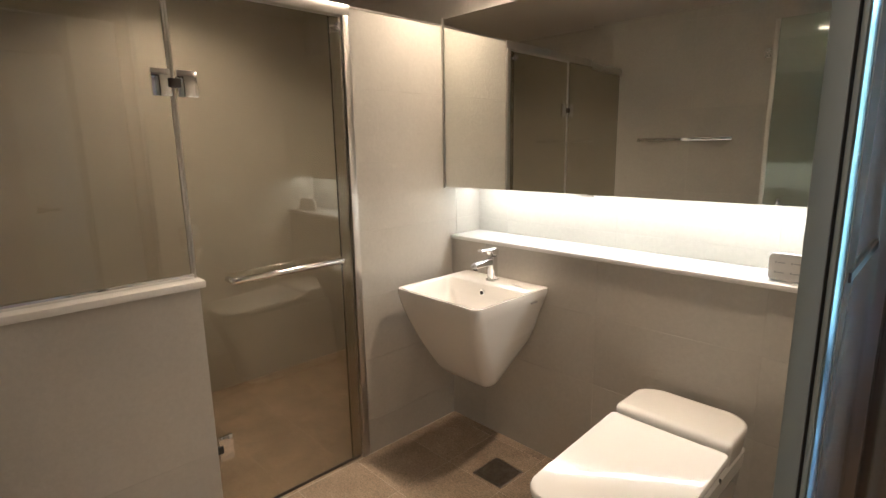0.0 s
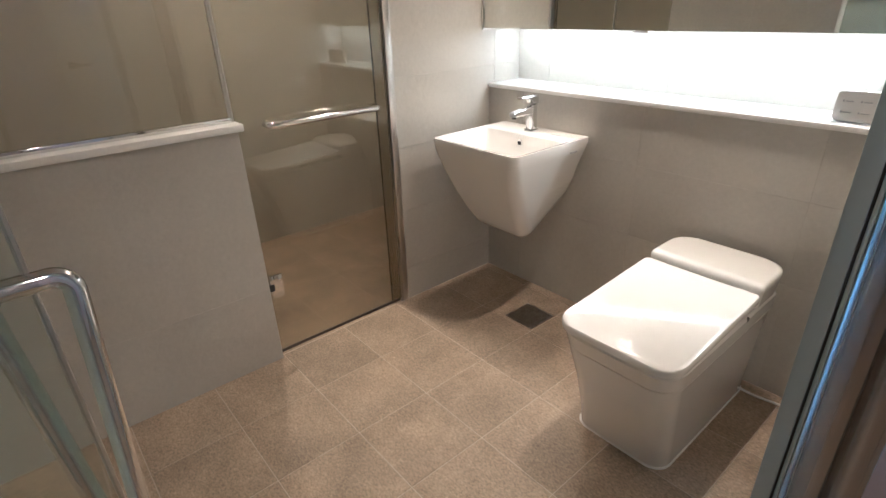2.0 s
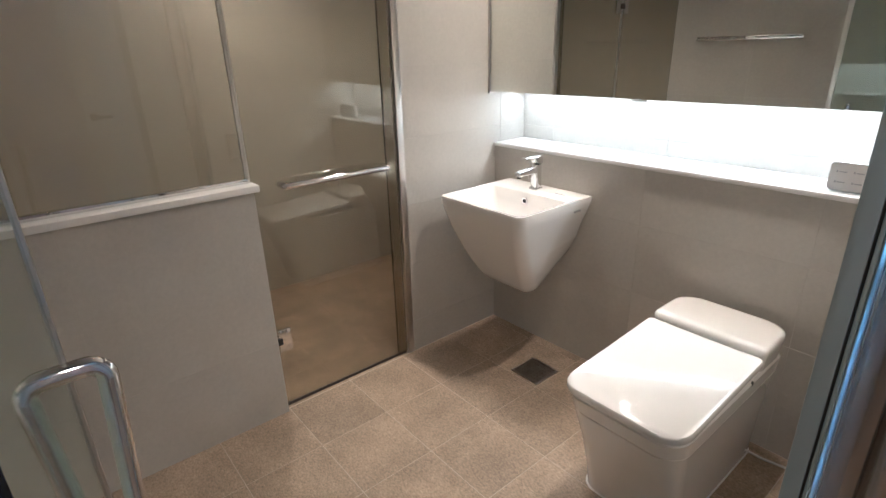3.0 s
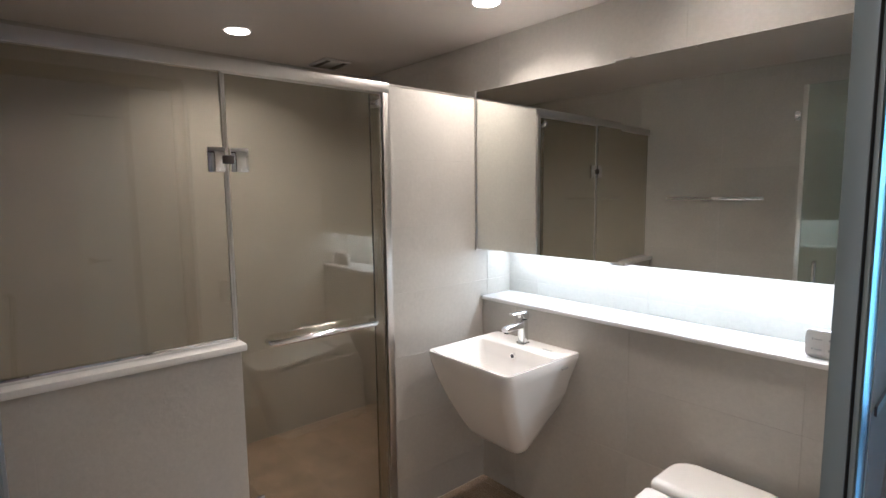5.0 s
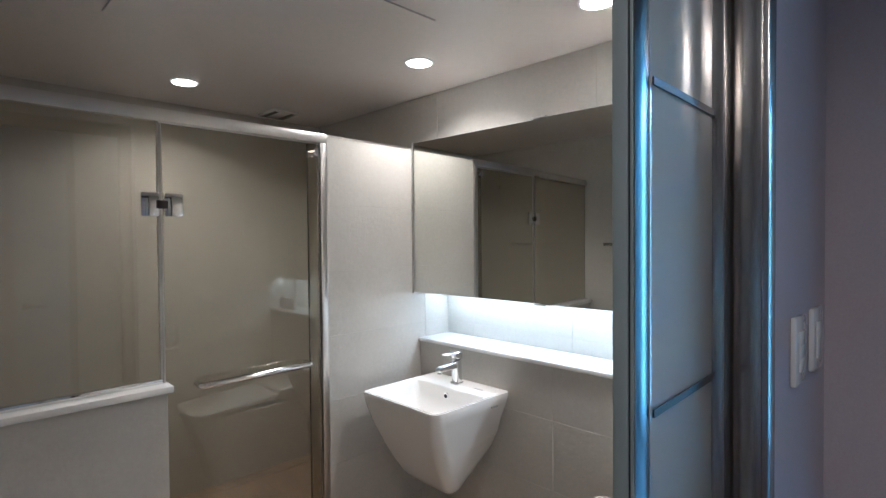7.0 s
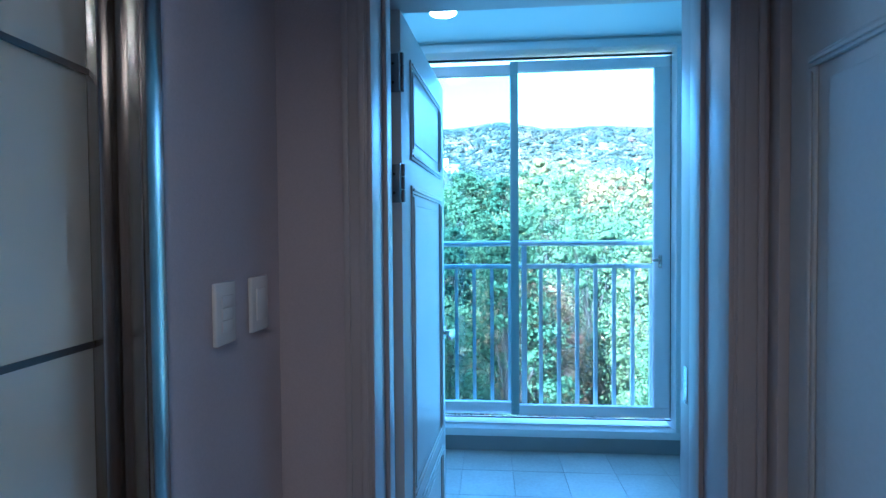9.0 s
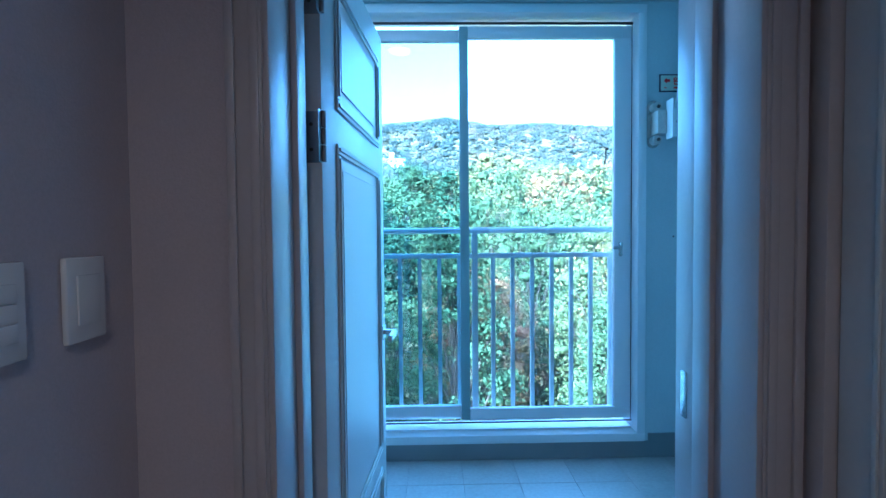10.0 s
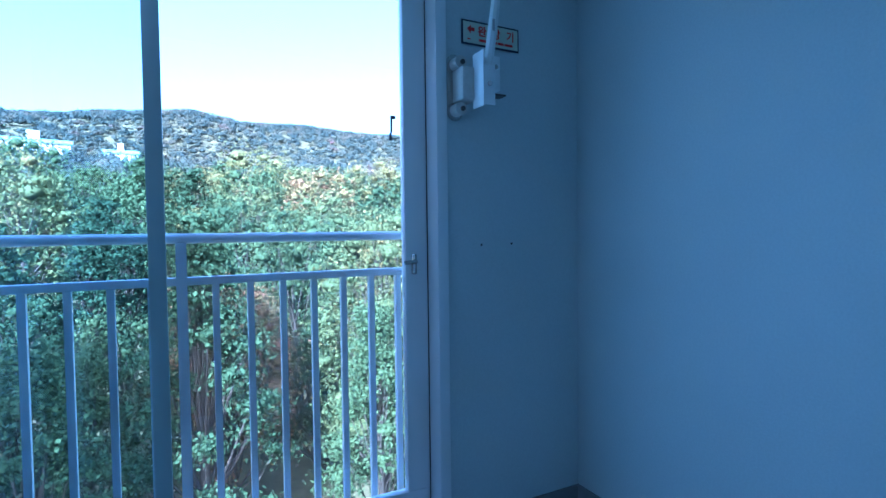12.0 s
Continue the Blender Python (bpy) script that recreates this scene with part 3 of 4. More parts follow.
single("supply_hose", tube(bmesh.new(), [(-0.15, 2.05, 0.035), (-0.08, 2.075, 0.014), (0.04, 2.11, 0.005), (0.168, 2.14, 0.005)], 0.0045, 10), M_PLASTIC,
       "thin white hose on the floor behind the toilet", "hose")

# ---- small bathroom things ----
ctrl = thing("remote_control", "white bidet remote panel standing on the ledge", "remote control", (-0.03, 2.2, 0.985))
bm = bmesh.new()
loft(bm, [[(-0.014 + x * q, y, 1.031 + z * q) for x, z in rounded(-0.105, 0.105, -0.044, 0.044, 0.016, 0.016, 6)] for y, q in ((2.196, 0.975), (2.198, 1.0), (2.218, 1.0), (2.221, 0.97))])
lpart("case", bm, M_PLASTIC, ctrl, "", 40)
for bx in range(4):
    for bz in range(2):
        x0, z0 = -0.094 + bx * 0.044, 1.012 + bz * 0.032
        lpart("button", boxes((x0, x0 + 0.020, 2.1948, 2.1962, z0, z0 + 0.0028), (x0 - 0.007, x0 - 0.003, 2.1948, 2.1962, z0 - 0.001, z0 + 0.005)), M_INK, ctrl, "grey printed button")

drain = thing("floor_drain", "square dark steel floor drain with holes", "drain", (-1.0, 1.90, 0.0))
lpart("frame", boxes((-1.078, -0.922, 1.822, 1.834, 0.0, 0.006), (-1.078, -0.922, 1.966, 1.978, 0.0, 0.006), (-1.078, -1.066, 1.834, 1.966, 0.0, 0.006),
                     (-0.934, -0.922, 1.834, 1.966, 0.0, 0.006), bevel=0.001), M_DRAIN, drain)
bm = bmesh.new()
for k in range(7):
    box(bm, -1.066 + k * 0.0188, -1.066 + k * 0.0188 + 0.0095, 1.834, 1.966, 0.0015, 0.0045)
    box(bm, -1.066, -0.934, 1.834 + k * 0.0188, 1.834 + k * 0.0188 + 0.0095, 0.001, 0.004)
box(bm, -1.066, -0.934, 1.834, 1.966, -0.002, 0.0003)
lpart("grate", bm, M_DRAIN, drain, "perforated steel grate")


def downlight(x, y, z, r, mat, label):
    d = thing("downlight", label, "ceiling light", (x, y, z), "recessed ceiling lights")
    bm = bmesh.new()
    loft(bm, [[(x + q * math.cos(a), y + q * math.sin(a), h) for a in (2 * math.pi * k / 32 for k in range(32))] for q, h in
              ((r + 0.010, z - 0.0005), (r + 0.010, z - 0.004), (r, z - 0.005), (r - 0.002, z - 0.001))], True, True)
    lpart("trim_ring", bm, M_PVC, d)
    bm = bmesh.new()
    disc(bm, (x, y, z - 0.0065), r - 0.003, 0.002, 32)
    lpart("diffuser", bm, mat, d, "glowing white diffuser")


for lx, ly in DOWNLIGHTS:
    downlight(lx, ly, CEIL, 0.058, M_LAMP, "round recessed ceiling downlight, lit")
downlight(0.60, 3.33, BALC_CEIL, 0.075, M_LAMPB, "round balcony ceiling downlight, lit")

downlight(0.80, 0.25, 2.42, 0.058, M_LAMP, "round hall ceiling downlight, lit")

hatch = thing("ceiling_hatch", "flush off-white access hatch in the bathroom ceiling", "hatch", (-1.29, 1.22, CEIL))
lpart("panel", boxes((-1.668, -0.907, 0.760, 1.682, CEIL - 0.0045, CEIL - 0.0005)), M_CEIL, hatch)
lpart("gap_strip", boxes((-1.672, -0.903, 0.756, 1.686, CEIL - 0.0015, CEIL - 0.0003)), M_INK, hatch, "thin grey gap line")
vent = thing("ceiling_vent", "white square exhaust vent in the shower ceiling", "vent", (-2.66, 1.94, CEIL))
lpart("plate", boxes((-2.77, -2.55, 1.85, 2.03, CEIL - 0.014, CEIL - 0.0005), bevel=0.003), M_PLASTIC, vent)
lpart("slot", boxes((-2.75, -2.57, 1.868, 1.898, CEIL - 0.0155, CEIL - 0.0142), (-2.75, -2.57, 1.98, 2.008, CEIL - 0.0155, CEIL - 0.0142)), M_BLACK, vent, "dark vent slot")

bar = thing("towel_bar", "chrome towel bar on the tiled wall", "towel bar", (-0.92, -0.08, 1.45))
lpart("bar", boxes((-1.36, -0.71, -0.040, -0.030, 1.438, 1.464), bevel=0.002), M_CHROME, bar)
for px in (-1.33, -0.74):
    lpart("bracket", boxes((px - 0.012, px + 0.012, -0.0795, -0.040, 1.440, 1.462), bevel=0.002), M_CHROME, bar)
hook = thing("wall_hook", "small chrome robe hook on the tiled wall", "hook", (-0.55, -0.08, 1.99))
lpart("plate", boxes((-0.567, -0.533, -0.0795, -0.070, 1.960, 2.020), bevel=0.002), M_CHROME, hook)
lpart("peg", boxes((-0.560, -0.540, -0.070, -0.030, 1.962, 1.982), bevel=0.003), M_CHROME, hook)

sw = thing("bath_thermostat", "white square switch plate with round dial on the tiled wall", "switch", (EAST, 1.645, 1.14))
lpart("plate", boxes((EAST - 0.013, EAST - 0.0005, 1.585, 1.705, 1.08, 1.20), bevel=0.003), M_PLASTIC, sw)
bm = bmesh.new()
disc(bm, (EAST - 0.026, 1.645, 1.14), 0.022, 0.014, 22, "x")
lpart("dial", bm, M_PLASTIC, sw)
outlet = thing("power_outlet", "white covered power outlet on the tiled wall", "outlet", (EAST, 1.96, 0.866))
lpart("plate", boxes((EAST - 0.012, EAST - 0.0005, 1.895, 2.025, 0.825, 0.91), bevel=0.003), M_PLASTIC, outlet)
lpart("cover", boxes((EAST - 0.030, EAST - 0.012, 1.91, 2.01, 0.835, 0.895), bevel=0.006), M_PLASTIC, outlet)
roll = thing("paper_holder", "chrome paper holder on the tiled wall", "paper holder", (EAST, 1.43, 0.85))
lpart("cover", boxes((EAST - 0.035, EAST - 0.0005, 1.36, 1.48, 0.90, 0.945), (EAST - 0.035, EAST - 0.028, 1.36, 1.48, 0.78, 0.90), bevel=0.003), M_CHROME, roll)

# ---- hall: switches, casings and doors ----


def light_switch(y0, y1, keys, label):
    s = thing("light_switch", label, "switch", (HALL_W, (y0 + y1) / 2, 1.30), "light switches in the hall")
    lpart("plate", boxes((HALL_W + 0.0005, HALL_W + 0.011, y0, y1, 1.236, 1.363), bevel=0.004), M_PLASTIC, s)
    n = len(keys)
    for k, (a, b) in enumerate(keys):
        lpart("rocker", boxes((HALL_W + 0.011, HALL_W + 0.0145, y0 + 0.019, y1 - 0.019, 1.262 + a * 0.075, 1.262 + b * 0.075 - 0.0012), bevel=0.001), M_PLASTIC, s)


light_switch(1.402, 1.483, ((0, 0.333), (0.333, 0.667), (0.667, 1.0)), "white plastic three-key light switch on the hall wall")
light_switch(1.556, 1.643, ((0, 1.0),), "white plastic single-key light switch on the hall wall")


def casing(name, x0, x1, label):
    """The lining and stepped casing of the balcony doorway on one side: x0 the opening, x1 the outer edge."""
    s = 1 if x1 > x0 else -1
    q = lambda a: x0 + s * a
    def b(a0, a1, y0, y1, bev=0.004):
        return (min(q(a0), q(a1)), max(q(a0), q(a1)), y0, y1, 0.05, DOOR_HEAD)
    bm = bmesh.new()
    for d in (b(0.0, abs(x1 - x0), HALL_N - 0.013, HALL_N - 0.0005), b(0.005, 0.022, HALL_N - 0.019, HALL_N - 0.013), b(abs(x1 - x0) - 0.016, abs(x1 - x0), HALL_N - 0.022, HALL_N - 0.013),
              b(-0.012, 0.0, HALL_N - 0.013, 1.93), b(-0.025, -0.012, 1.86, 1.93), b(-0.003, 0.0, 1.93, BALC_S + 0.003)):
        box(bm, *d, bevel=0.0025)
    return structure(name, bm, M_CASE, label, "door casing")


casing("trim_balcony_casing_a", 0.534, 0.472, "white painted stepped casing of the balcony doorway")
casing("trim_balcony_casing_b", 1.421, 1.488, "white painted stepped casing of the balcony doorway")
structure("trim_balcony_casing_head", boxes((0.47, 1.49, HALL_N - 0.013, HALL_N - 0.0005, DOOR_HEAD, DOOR_HEAD + 0.07), (0.534, 1.421, HALL_N - 0.0005, BALC_S, DOOR_HEAD - 0.012, DOOR_HEAD - 0.0005)), M_CASE,
          "white painted head casing of the balcony doorway", "door casing")
structure("trim_threshold", boxes((0.534, 1.421, HALL_N, BALC_S + 0.02, 0.0505, 0.075), bevel=0.004), M_DOORP, "white painted balcony threshold", "threshold")
single("strike_plate", boxes((1.4165, 1.4205, 1.995, 2.025, 0.95, 1.06), bevel=0.001), M_STEEL, "grey steel strike plate on the doorway lining", "strike plate")


def moulded_panel(bm, u0, u1, z0, z1, d, place):
    """A raised frame round a field, on one face of a door: u along the door, d out of it."""
    w = 0.028
    for a0, a1, c0, c1 in ((u0, u1, z0, z0 + w), (u0, u1, z1 - w, z1), (u0, u0 + w, z0 + w, z1 - w), (u1 - w, u1, z0 + w, z1 - w)):
        place(bm, a0, a1, c0, c1, 0, d * 1.0)
        q = w * 0.30
        place(bm, a0 + (q if a1 - a0 > w * 1.5 else q), a1 - q, c0 + q, c1 - q, d, d * 1.7)
    place(bm, u0 + w + 0.035, u1 - w - 0.035, z0 + w + 0.035, z1 - w - 0.035, 0, d * 0.45)


def panel_door(name, label, m, width, z1, panels, swing_handle=True, inset=0.125):
    """A door leaf in its own axes: u to its free edge along x, its thickness along y, its hinge at the origin."""
    d = new(name)
    d.matrix_world = m
    tagged(d, label, "door", kind="structure")
    leaf = part("leaf", boxes((0, width, -0.02, 0.02, 0.0, z1), bevel=0.002), M_DOORP, d)
    for (z0, zt) in panels:
        for side_ in (1, -1):
            bm = bmesh.new()

            def place(bm, a0, a1, c0, c1, h0, h1, s=side_):
                lo, hi = sorted((s * (0.02 + h0), s * (0.02 + h1)))
                box(bm, a0, a1, lo, hi, c0, c1, bevel=0.0022, seg=1)
            moulded_panel(bm, inset, width - 0.115, z0, zt, 0.007, place)
            part("panel_moulding", bm, M_DOORP, leaf)
    if swing_handle:
        for s in (1, -1):
            hz, hx = 0.945, width - 0.062
            h = part("handle", boxes((hx - 0.027, hx + 0.027, min(s * 0.02, s * 0.03), max(s * 0.02, s * 0.03), hz - 0.027, hz + 0.027), bevel=0.003), M_STEEL, d, "satin steel lever handle")
            part("lever", boxes((hx - 0.010, hx + 0.010, min(s * 0.03, s * 0.075), max(s * 0.03, s * 0.075), hz - 0.010, hz + 0.010),
                                (hx - 0.125, hx + 0.010, min(s * 0.062, s * 0.078), max(s * 0.062, s * 0.078), hz - 0.011, hz + 0.011), bevel=0.003), M_STEEL, h)
        part("latch_plate", boxes((width - 0.0005, width + 0.002, -0.011, 0.011, 0.90, 1.07)), M_STEEL, d)
    return d


PANELS = ((0.10, 0.44), (0.50, 1.56), (1.645, 1.975))
bdoor = panel_door("door_2", "white moulded panel door standing open onto the balcony", pose(0.553, 2.02, 0.062, 0, 0, 86.0), 0.85, 2.085, PANELS)
for hz in (0.20, 1.495, 1.834):
    h = part("hinge", boxes((-0.0025, -0.0005, -0.0185, 0.0185, hz, hz + 0.118), (-0.030, -0.0025, -0.0215, -0.0195, hz, hz + 0.118), bevel=0.0006), M_HINGE, bdoor, "grey steel butt hinge")
    bm = bmesh.new()
    for q in range(3):
        disc(bm, (-0.004, -0.0255, hz + 0.001 + q * 0.0395), 0.0062, 0.037, 12)
    part("knuckle", bm, M_HINGE, h)
    for q in (0.03, 0.088):
        bm = bmesh.new()
        disc(bm, (-0.0035, 0.004, hz + q), 0.0045, 0.001, 10, "x")
        part("screw", bm, M_DARK, h)
rdoor = panel_door("door_3", "closed white moulded panel door in the hall wall", pose(HALL_E + 0.035, 1.675, 0.062, 0, 0, -90), 0.92, 2.085, ((0.10, 0.70), (0.76, 1.765)), True, 0.072)
structure("trim_room_door_frame", boxes((HALL_E - 0.006, HALL_E + 0.06, 1.680, 1.722, 0.05, DOOR_HEAD), (HALL_E - 0.006, HALL_E + 0.06, 0.70, 0.75, 0.05, DOOR_HEAD),
          bevel=0.003), M_CASE, "white painted frame of the room door", "door frame")

# ---- balcony window ----
win = thing("window_1", "white sliding balcony window with two tall sashes", "window", (1.04, WIN_Y, WZ0))
tagged(win, kind="structure")


def ring_frame(x0, x1, z0, z1, w, y0, y1, bevel=0.002):
    return boxes((x0, x1, y0, y1, z0, z0 + w), (x0, x1, y0, y1, z1 - w, z1), (x0, x0 + w, y0, y1, z0 + w, z1 - w), (x1 - w, x1, y0, y1, z0 + w, z1 - w), bevel=bevel)


lpart("window_frame", ring_frame(WX0, WX1, WZ0, WZ1, 0.048, WIN_Y - 0.012, 4.0), M_PVC, win, "white plastic outer frame")
lpart("dark_gap", boxes((WX0 + 0.048, WX1 - 0.048, 3.875, 3.885, 0.236, 0.243), (WX0 + 0.048, WX1 - 0.048, 3.875, 3.885, 2.606, 2.618),
                       (WX1 - 0.0500, WX1 - 0.0485, 3.883, 3.889, 0.242, 2.606)), M_BLACK, win, "dark gap round the sashes")
SASHES = ((0.993, 2.018, 3.885, 3.93, M_WGLASS), (0.085, 1.045, 3.94, 3.985, M_WGLASS2))
for x0, x1, y0, y1, gm in SASHES:
    front_sash = x1 > 1.5
    outer = (x1 - 0.099, x1) if front_sash else (x0, x0 + 0.075)
    inner_st = (x0, x0 + 0.053) if front_sash else (x1 - 0.046, x1)
    s = lpart("sash", boxes((x0, x1, y0, y1, 0.252, 0.318), (x0, x1, y0, y1, 2.530, 2.598), (*outer, y0, y1, 0.318, 2.530), bevel=0.003), M_PVC, win, "white sliding sash")
    p = lpart("pane", boxes((x0 + 0.03, x1 - 0.03, (y0 + y1) / 2 - 0.004, (y0 + y1) / 2 + 0.004, 0.31, 2.538)), gm, s, "clear glass pane")
    p.visible_shadow = False
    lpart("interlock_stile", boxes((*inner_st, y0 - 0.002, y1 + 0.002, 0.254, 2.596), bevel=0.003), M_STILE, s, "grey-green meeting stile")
    if x1 > 1.5:
        lk = lpart("latch", boxes((1.942, 1.962, 3.862, 3.885, 1.235, 1.32), bevel=0.006), M_STEEL, s, "metal window latch")
        bm = bmesh.new()
        tube(bm, [(1.951, 3.862, 1.29), (1.951, 3.848, 1.29), (1.90, 3.845, 1.285)], 0.009, 12)
        lpart("lever", bm, M_STEEL, lk)
lpart("track", boxes((WX0 + 0.055, WX1 - 0.055, 3.86, 3.995, WZ0 + 0.05, WZ0 + 0.062)), M_PVC, win, "white lower track")

# ---- railing outside ----
RY = 4.065
rail = thing("balcony_railing", "pale grey painted metal balcony railing outside the window", "railing", (1.0, RY, 0.2))
bm = bmesh.new()
tube(bm, [(-0.4, RY, 1.396), (2.3, RY, 1.396)], 0.019, 14)
lpart("top_rail", bm, M_RAIL, rail)
lpart("mid_rail", boxes((-0.4, 2.3, RY - 0.016, RY + 0.016, 1.222, 1.252), bevel=0.003), M_RAIL, rail)
lpart("bottom_rail", boxes((-0.4, 2.3, RY - 0.016, RY + 0.016, 0.20, 0.23), bevel=0.003), M_RAIL, rail)
for k in range(19):
    bxr = 1.953 - 0.1243 * k + (0.034 if k > 6 else 0)
    if k == 7:
        continue
    lpart("baluster", boxes((bxr - 0.012, bxr + 0.012, RY - 0.012, RY + 0.012, 0.23, 1.222)), M_RAIL, rail)
for pxr in (-0.35, 1.092, 2.25):
    lpart("post", boxes((pxr - 0.018, pxr + 0.018, RY - 0.018, RY + 0.018, 0.05, 1.38)), M_RAIL, rail)
structure("balcony_slab", boxes((-0.4, 3.0, 4.0, 4.14, -0.2, 0.1)), M_BALC, "white painted slab edge below the railing", "slab")

# ---- escape device and sign ----
sign = thing("escape_sign", "small pale sign with navy border and red Korean lettering", "sign", (2.289, WIN_Y, 2.238))
lpart("board", boxes((2.145, 2.433, WIN_Y - 0.006, WIN_Y - 0.0005, 2.187, 2.289), bevel=0.003), M_NAVY, sign, "navy border")
lpart("face", boxes((2.153, 2.425, WIN_Y - 0.0075, WIN_Y - 0.006, 2.195, 2.281)), M_SIGN, sign, "pale green face")


def lettering(text, x, z, size, mat, parent):
    cu = bpy.data.curves.new("lettering", "FONT")
    cu.body, cu.size, cu.extrude, cu.offset = text, size, 0.0004, 0.0011
    ob = new("lettering", cu)
    ob.matrix_world = pose(x, WIN_Y - 0.0085, z, 90, 0, 0)
    me = bpy.data.meshes.new_from_object(ob.evaluated_get(bpy.context.evaluated_depsgraph_get()))
    me.transform(parent.matrix_world.inverted() @ ob.matrix_world)
    bpy.data.objects.remove(ob)
    me.materials.clear()
    me.materials.append(mat)
    o = new("lettering", me)
    o.parent = parent
    return o


for ch, cx in (("완", 2.222), ("강", 2.292), ("기", 2.365)):
    lettering(ch, cx, 2.232, 0.046, M_RED, sign)
bm = bmesh.new()
loft(bm, [[(x, y, z) for x, z in ((2.170, 2.251), (2.188, 2.268), (2.188, 2.258), (2.206, 2.258), (2.206, 2.244), (2.188, 2.244), (2.188, 2.234))] for y in (WIN_Y - 0.0095, WIN_Y - 0.0075)])
lpart("arrow", bm, M_RED, sign, "red arrow")
for x0, x1 in ((2.228, 2.262), (2.266, 2.318), (2.322, 2.352), (2.356, 2.398)):
    lpart("small_print", boxes((x0, x1, WIN_Y - 0.0085, WIN_Y - 0.0075, 2.206, 2.216)), M_RED, sign)
lpart("small_print", boxes((2.172, 2.186, WIN_Y - 0.0085, WIN_Y - 0.0075, 2.208, 2.213)), M_RED, sign)

dev = thing("escape_descender_arm", "white metal escape-line bracket with raised arm on the balcony wall", "escape bracket", (2.11, WIN_Y, 2.0))
bm = bmesh.new()
loft(bm, [[(2.11 + x, y, 2.0 + z) for x, z in rounded(-0.035, 0.035, -0.135, 0.135, 0.034, 0.034, 6)] for y in (WIN_Y - 0.007, WIN_Y - 0.0005)])
lpart("base_plate", bm, M_STEEL, dev, "rounded grey steel base plate")
lpart("mount", boxes((2.098, 2.168, 3.705, 3.794, 1.935, 2.065), bevel=0.006), M_CREAM, dev, "cream painted mount")
for lz in (1.906, 2.092):
    bm = bmesh.new()
    disc(bm, (2.112, 3.742, lz), 0.026, 0.051, 20, "y")
    lpart("lug", bm, M_CREAM, dev)
    bm = bmesh.new()
    disc(bm, (2.118, 3.736, lz), 0.011, 0.007, 6, "y")
    lpart("lug_nut", bm, M_DARK, dev, "dark steel nut")
lpart("bracket", boxes((2.150, 2.157, 3.635, 3.715, 1.90, 2.115), (2.157, 2.205, 3.635, 3.642, 1.905, 2.06), bevel=0.002), M_PVC, dev, "folded white steel bracket")
lpart("rear_bracket", boxes((2.205, 2.245, 3.66, 3.72, 1.97, 2.105), bevel=0.003), M_PVC, dev)
for sx, sy, sz, ax in ((2.11, WIN_Y - 0.012, 1.893, "y"), (2.11, WIN_Y - 0.012, 2.107, "y"), (2.222, 3.652, 2.06, "y"), (2.178, 3.629, 1.985, "y")):
    bm = bmesh.new()
    disc(bm, (sx, sy, sz), 0.0095, 0.008, 8, ax)
    lpart("bolt", bm, M_STEEL, dev, "steel bolt")
lpart("pin", boxes((2.205, 2.265, 3.65, 3.70, 1.948, 1.954)), M_DARK, dev, "dark steel pin")
bm = bmesh.new()
tube(bm, [(2.195, 3.675, 2.06), (2.213, 3.675, 2.17), (2.235, 3.68, 2.30), (2.262, 3.69, 2.48), (2.28, 3.70, 2.66)], [0.020, 0.020, 0.0185, 0.018, 0.018], 8)
lpart("arm", bm, M_PVC, dev, "raised white steel arm")
lpart("label", boxes((2.205, 2.216, 3.6515, 3.653, 2.20, 2.245)), M_INK, dev, "small grey printed label")
for hx, hz in ((2.235, 1.352), (2.39, 1.355)):
    bm = bmesh.new()
    disc(bm, (hx, WIN_Y - 0.0015, hz), 0.005, 0.001, 12, "y")
    single("screw_hole", bm, M_BLACK, "small dark screw hole in the white wall", "hole")
single("window_clip", boxes((1.866, 1.872, 3.89, 3.902, 1.815, 1.885), (1.872, 1.886, 3.89, 3.902, 1.872, 1.885), (1.860, 1.868, 3.89, 3.902, 1.785, 1.815), bevel=0.001), M_BLACK,
       "small black bracket stuck on the window pane", "bracket")

# ---- outside: ground, hill, woods, far building ----


def ground_z(x, y):
    """The height of the ground outside: low below the balcony, rising to a wooded ridge."""
    r, az = math.hypot(x - 1, y - 4), math.degrees(math.atan2(x - 1, y - 4))
    ridge = float(np.interp(az, (-40, -13, -8.6, -4, 1, 5.4, 11, 16, 21.4, 45), (0.80, 0.83, 0.84, 0.93, 0.985, 0.91, 0.885, 0.85, 0.79, 0.70)))
    ridge += 0.012 * math.sin(radians(az * 37)) + 0.05 * smooth(440, 330, r) * math.sin(radians(az * 16 + 50))
    front = smooth(100, 60, abs(az))
    bumps = 1.2 * noise.noise(Vector((x * 0.02, y * 0.02, 3)))
    return -11 + front * (8.5 * smooth(18, 75, r) + 15 * smooth(75, 150, r) + 12 * smooth(160, 300, r) + 80 * ridge * smooth(290, 500, r)) + bumps


M_GROUND = material("forest_floor", (0.13, 0.12, 0.06), 0.95, 0, 0.4, 0.4, 0.4, 3)
rings = [2, 8, 16, 24, 34, 46, 60, 76, 94, 115, 140, 165, 200, 250, 300, 340, 380, 420, 460, 490, 520, 620, 900, 1500, 3500]
bm = bmesh.new()
grid = []
for r in rings:
    grid.append([bm.verts.new((1 + r * math.sin(a), 4 + r * math.cos(a), ground_z(1 + r * math.sin(a), 4 + r * math.cos(a))))
                 for a in (2 * math.pi * k / 120 for k in range(120))])
for a, b in zip(grid, grid[1:]):
    for k in range(120):
        bm.faces.new((a[k], a[(k + 1) % 120], b[(k + 1) % 120], b[k]))
bm.faces.new(grid[0])
structure("ground", bm, M_GROUND, "leaf-littered woodland ground rising to a ridge", "ground", 180)


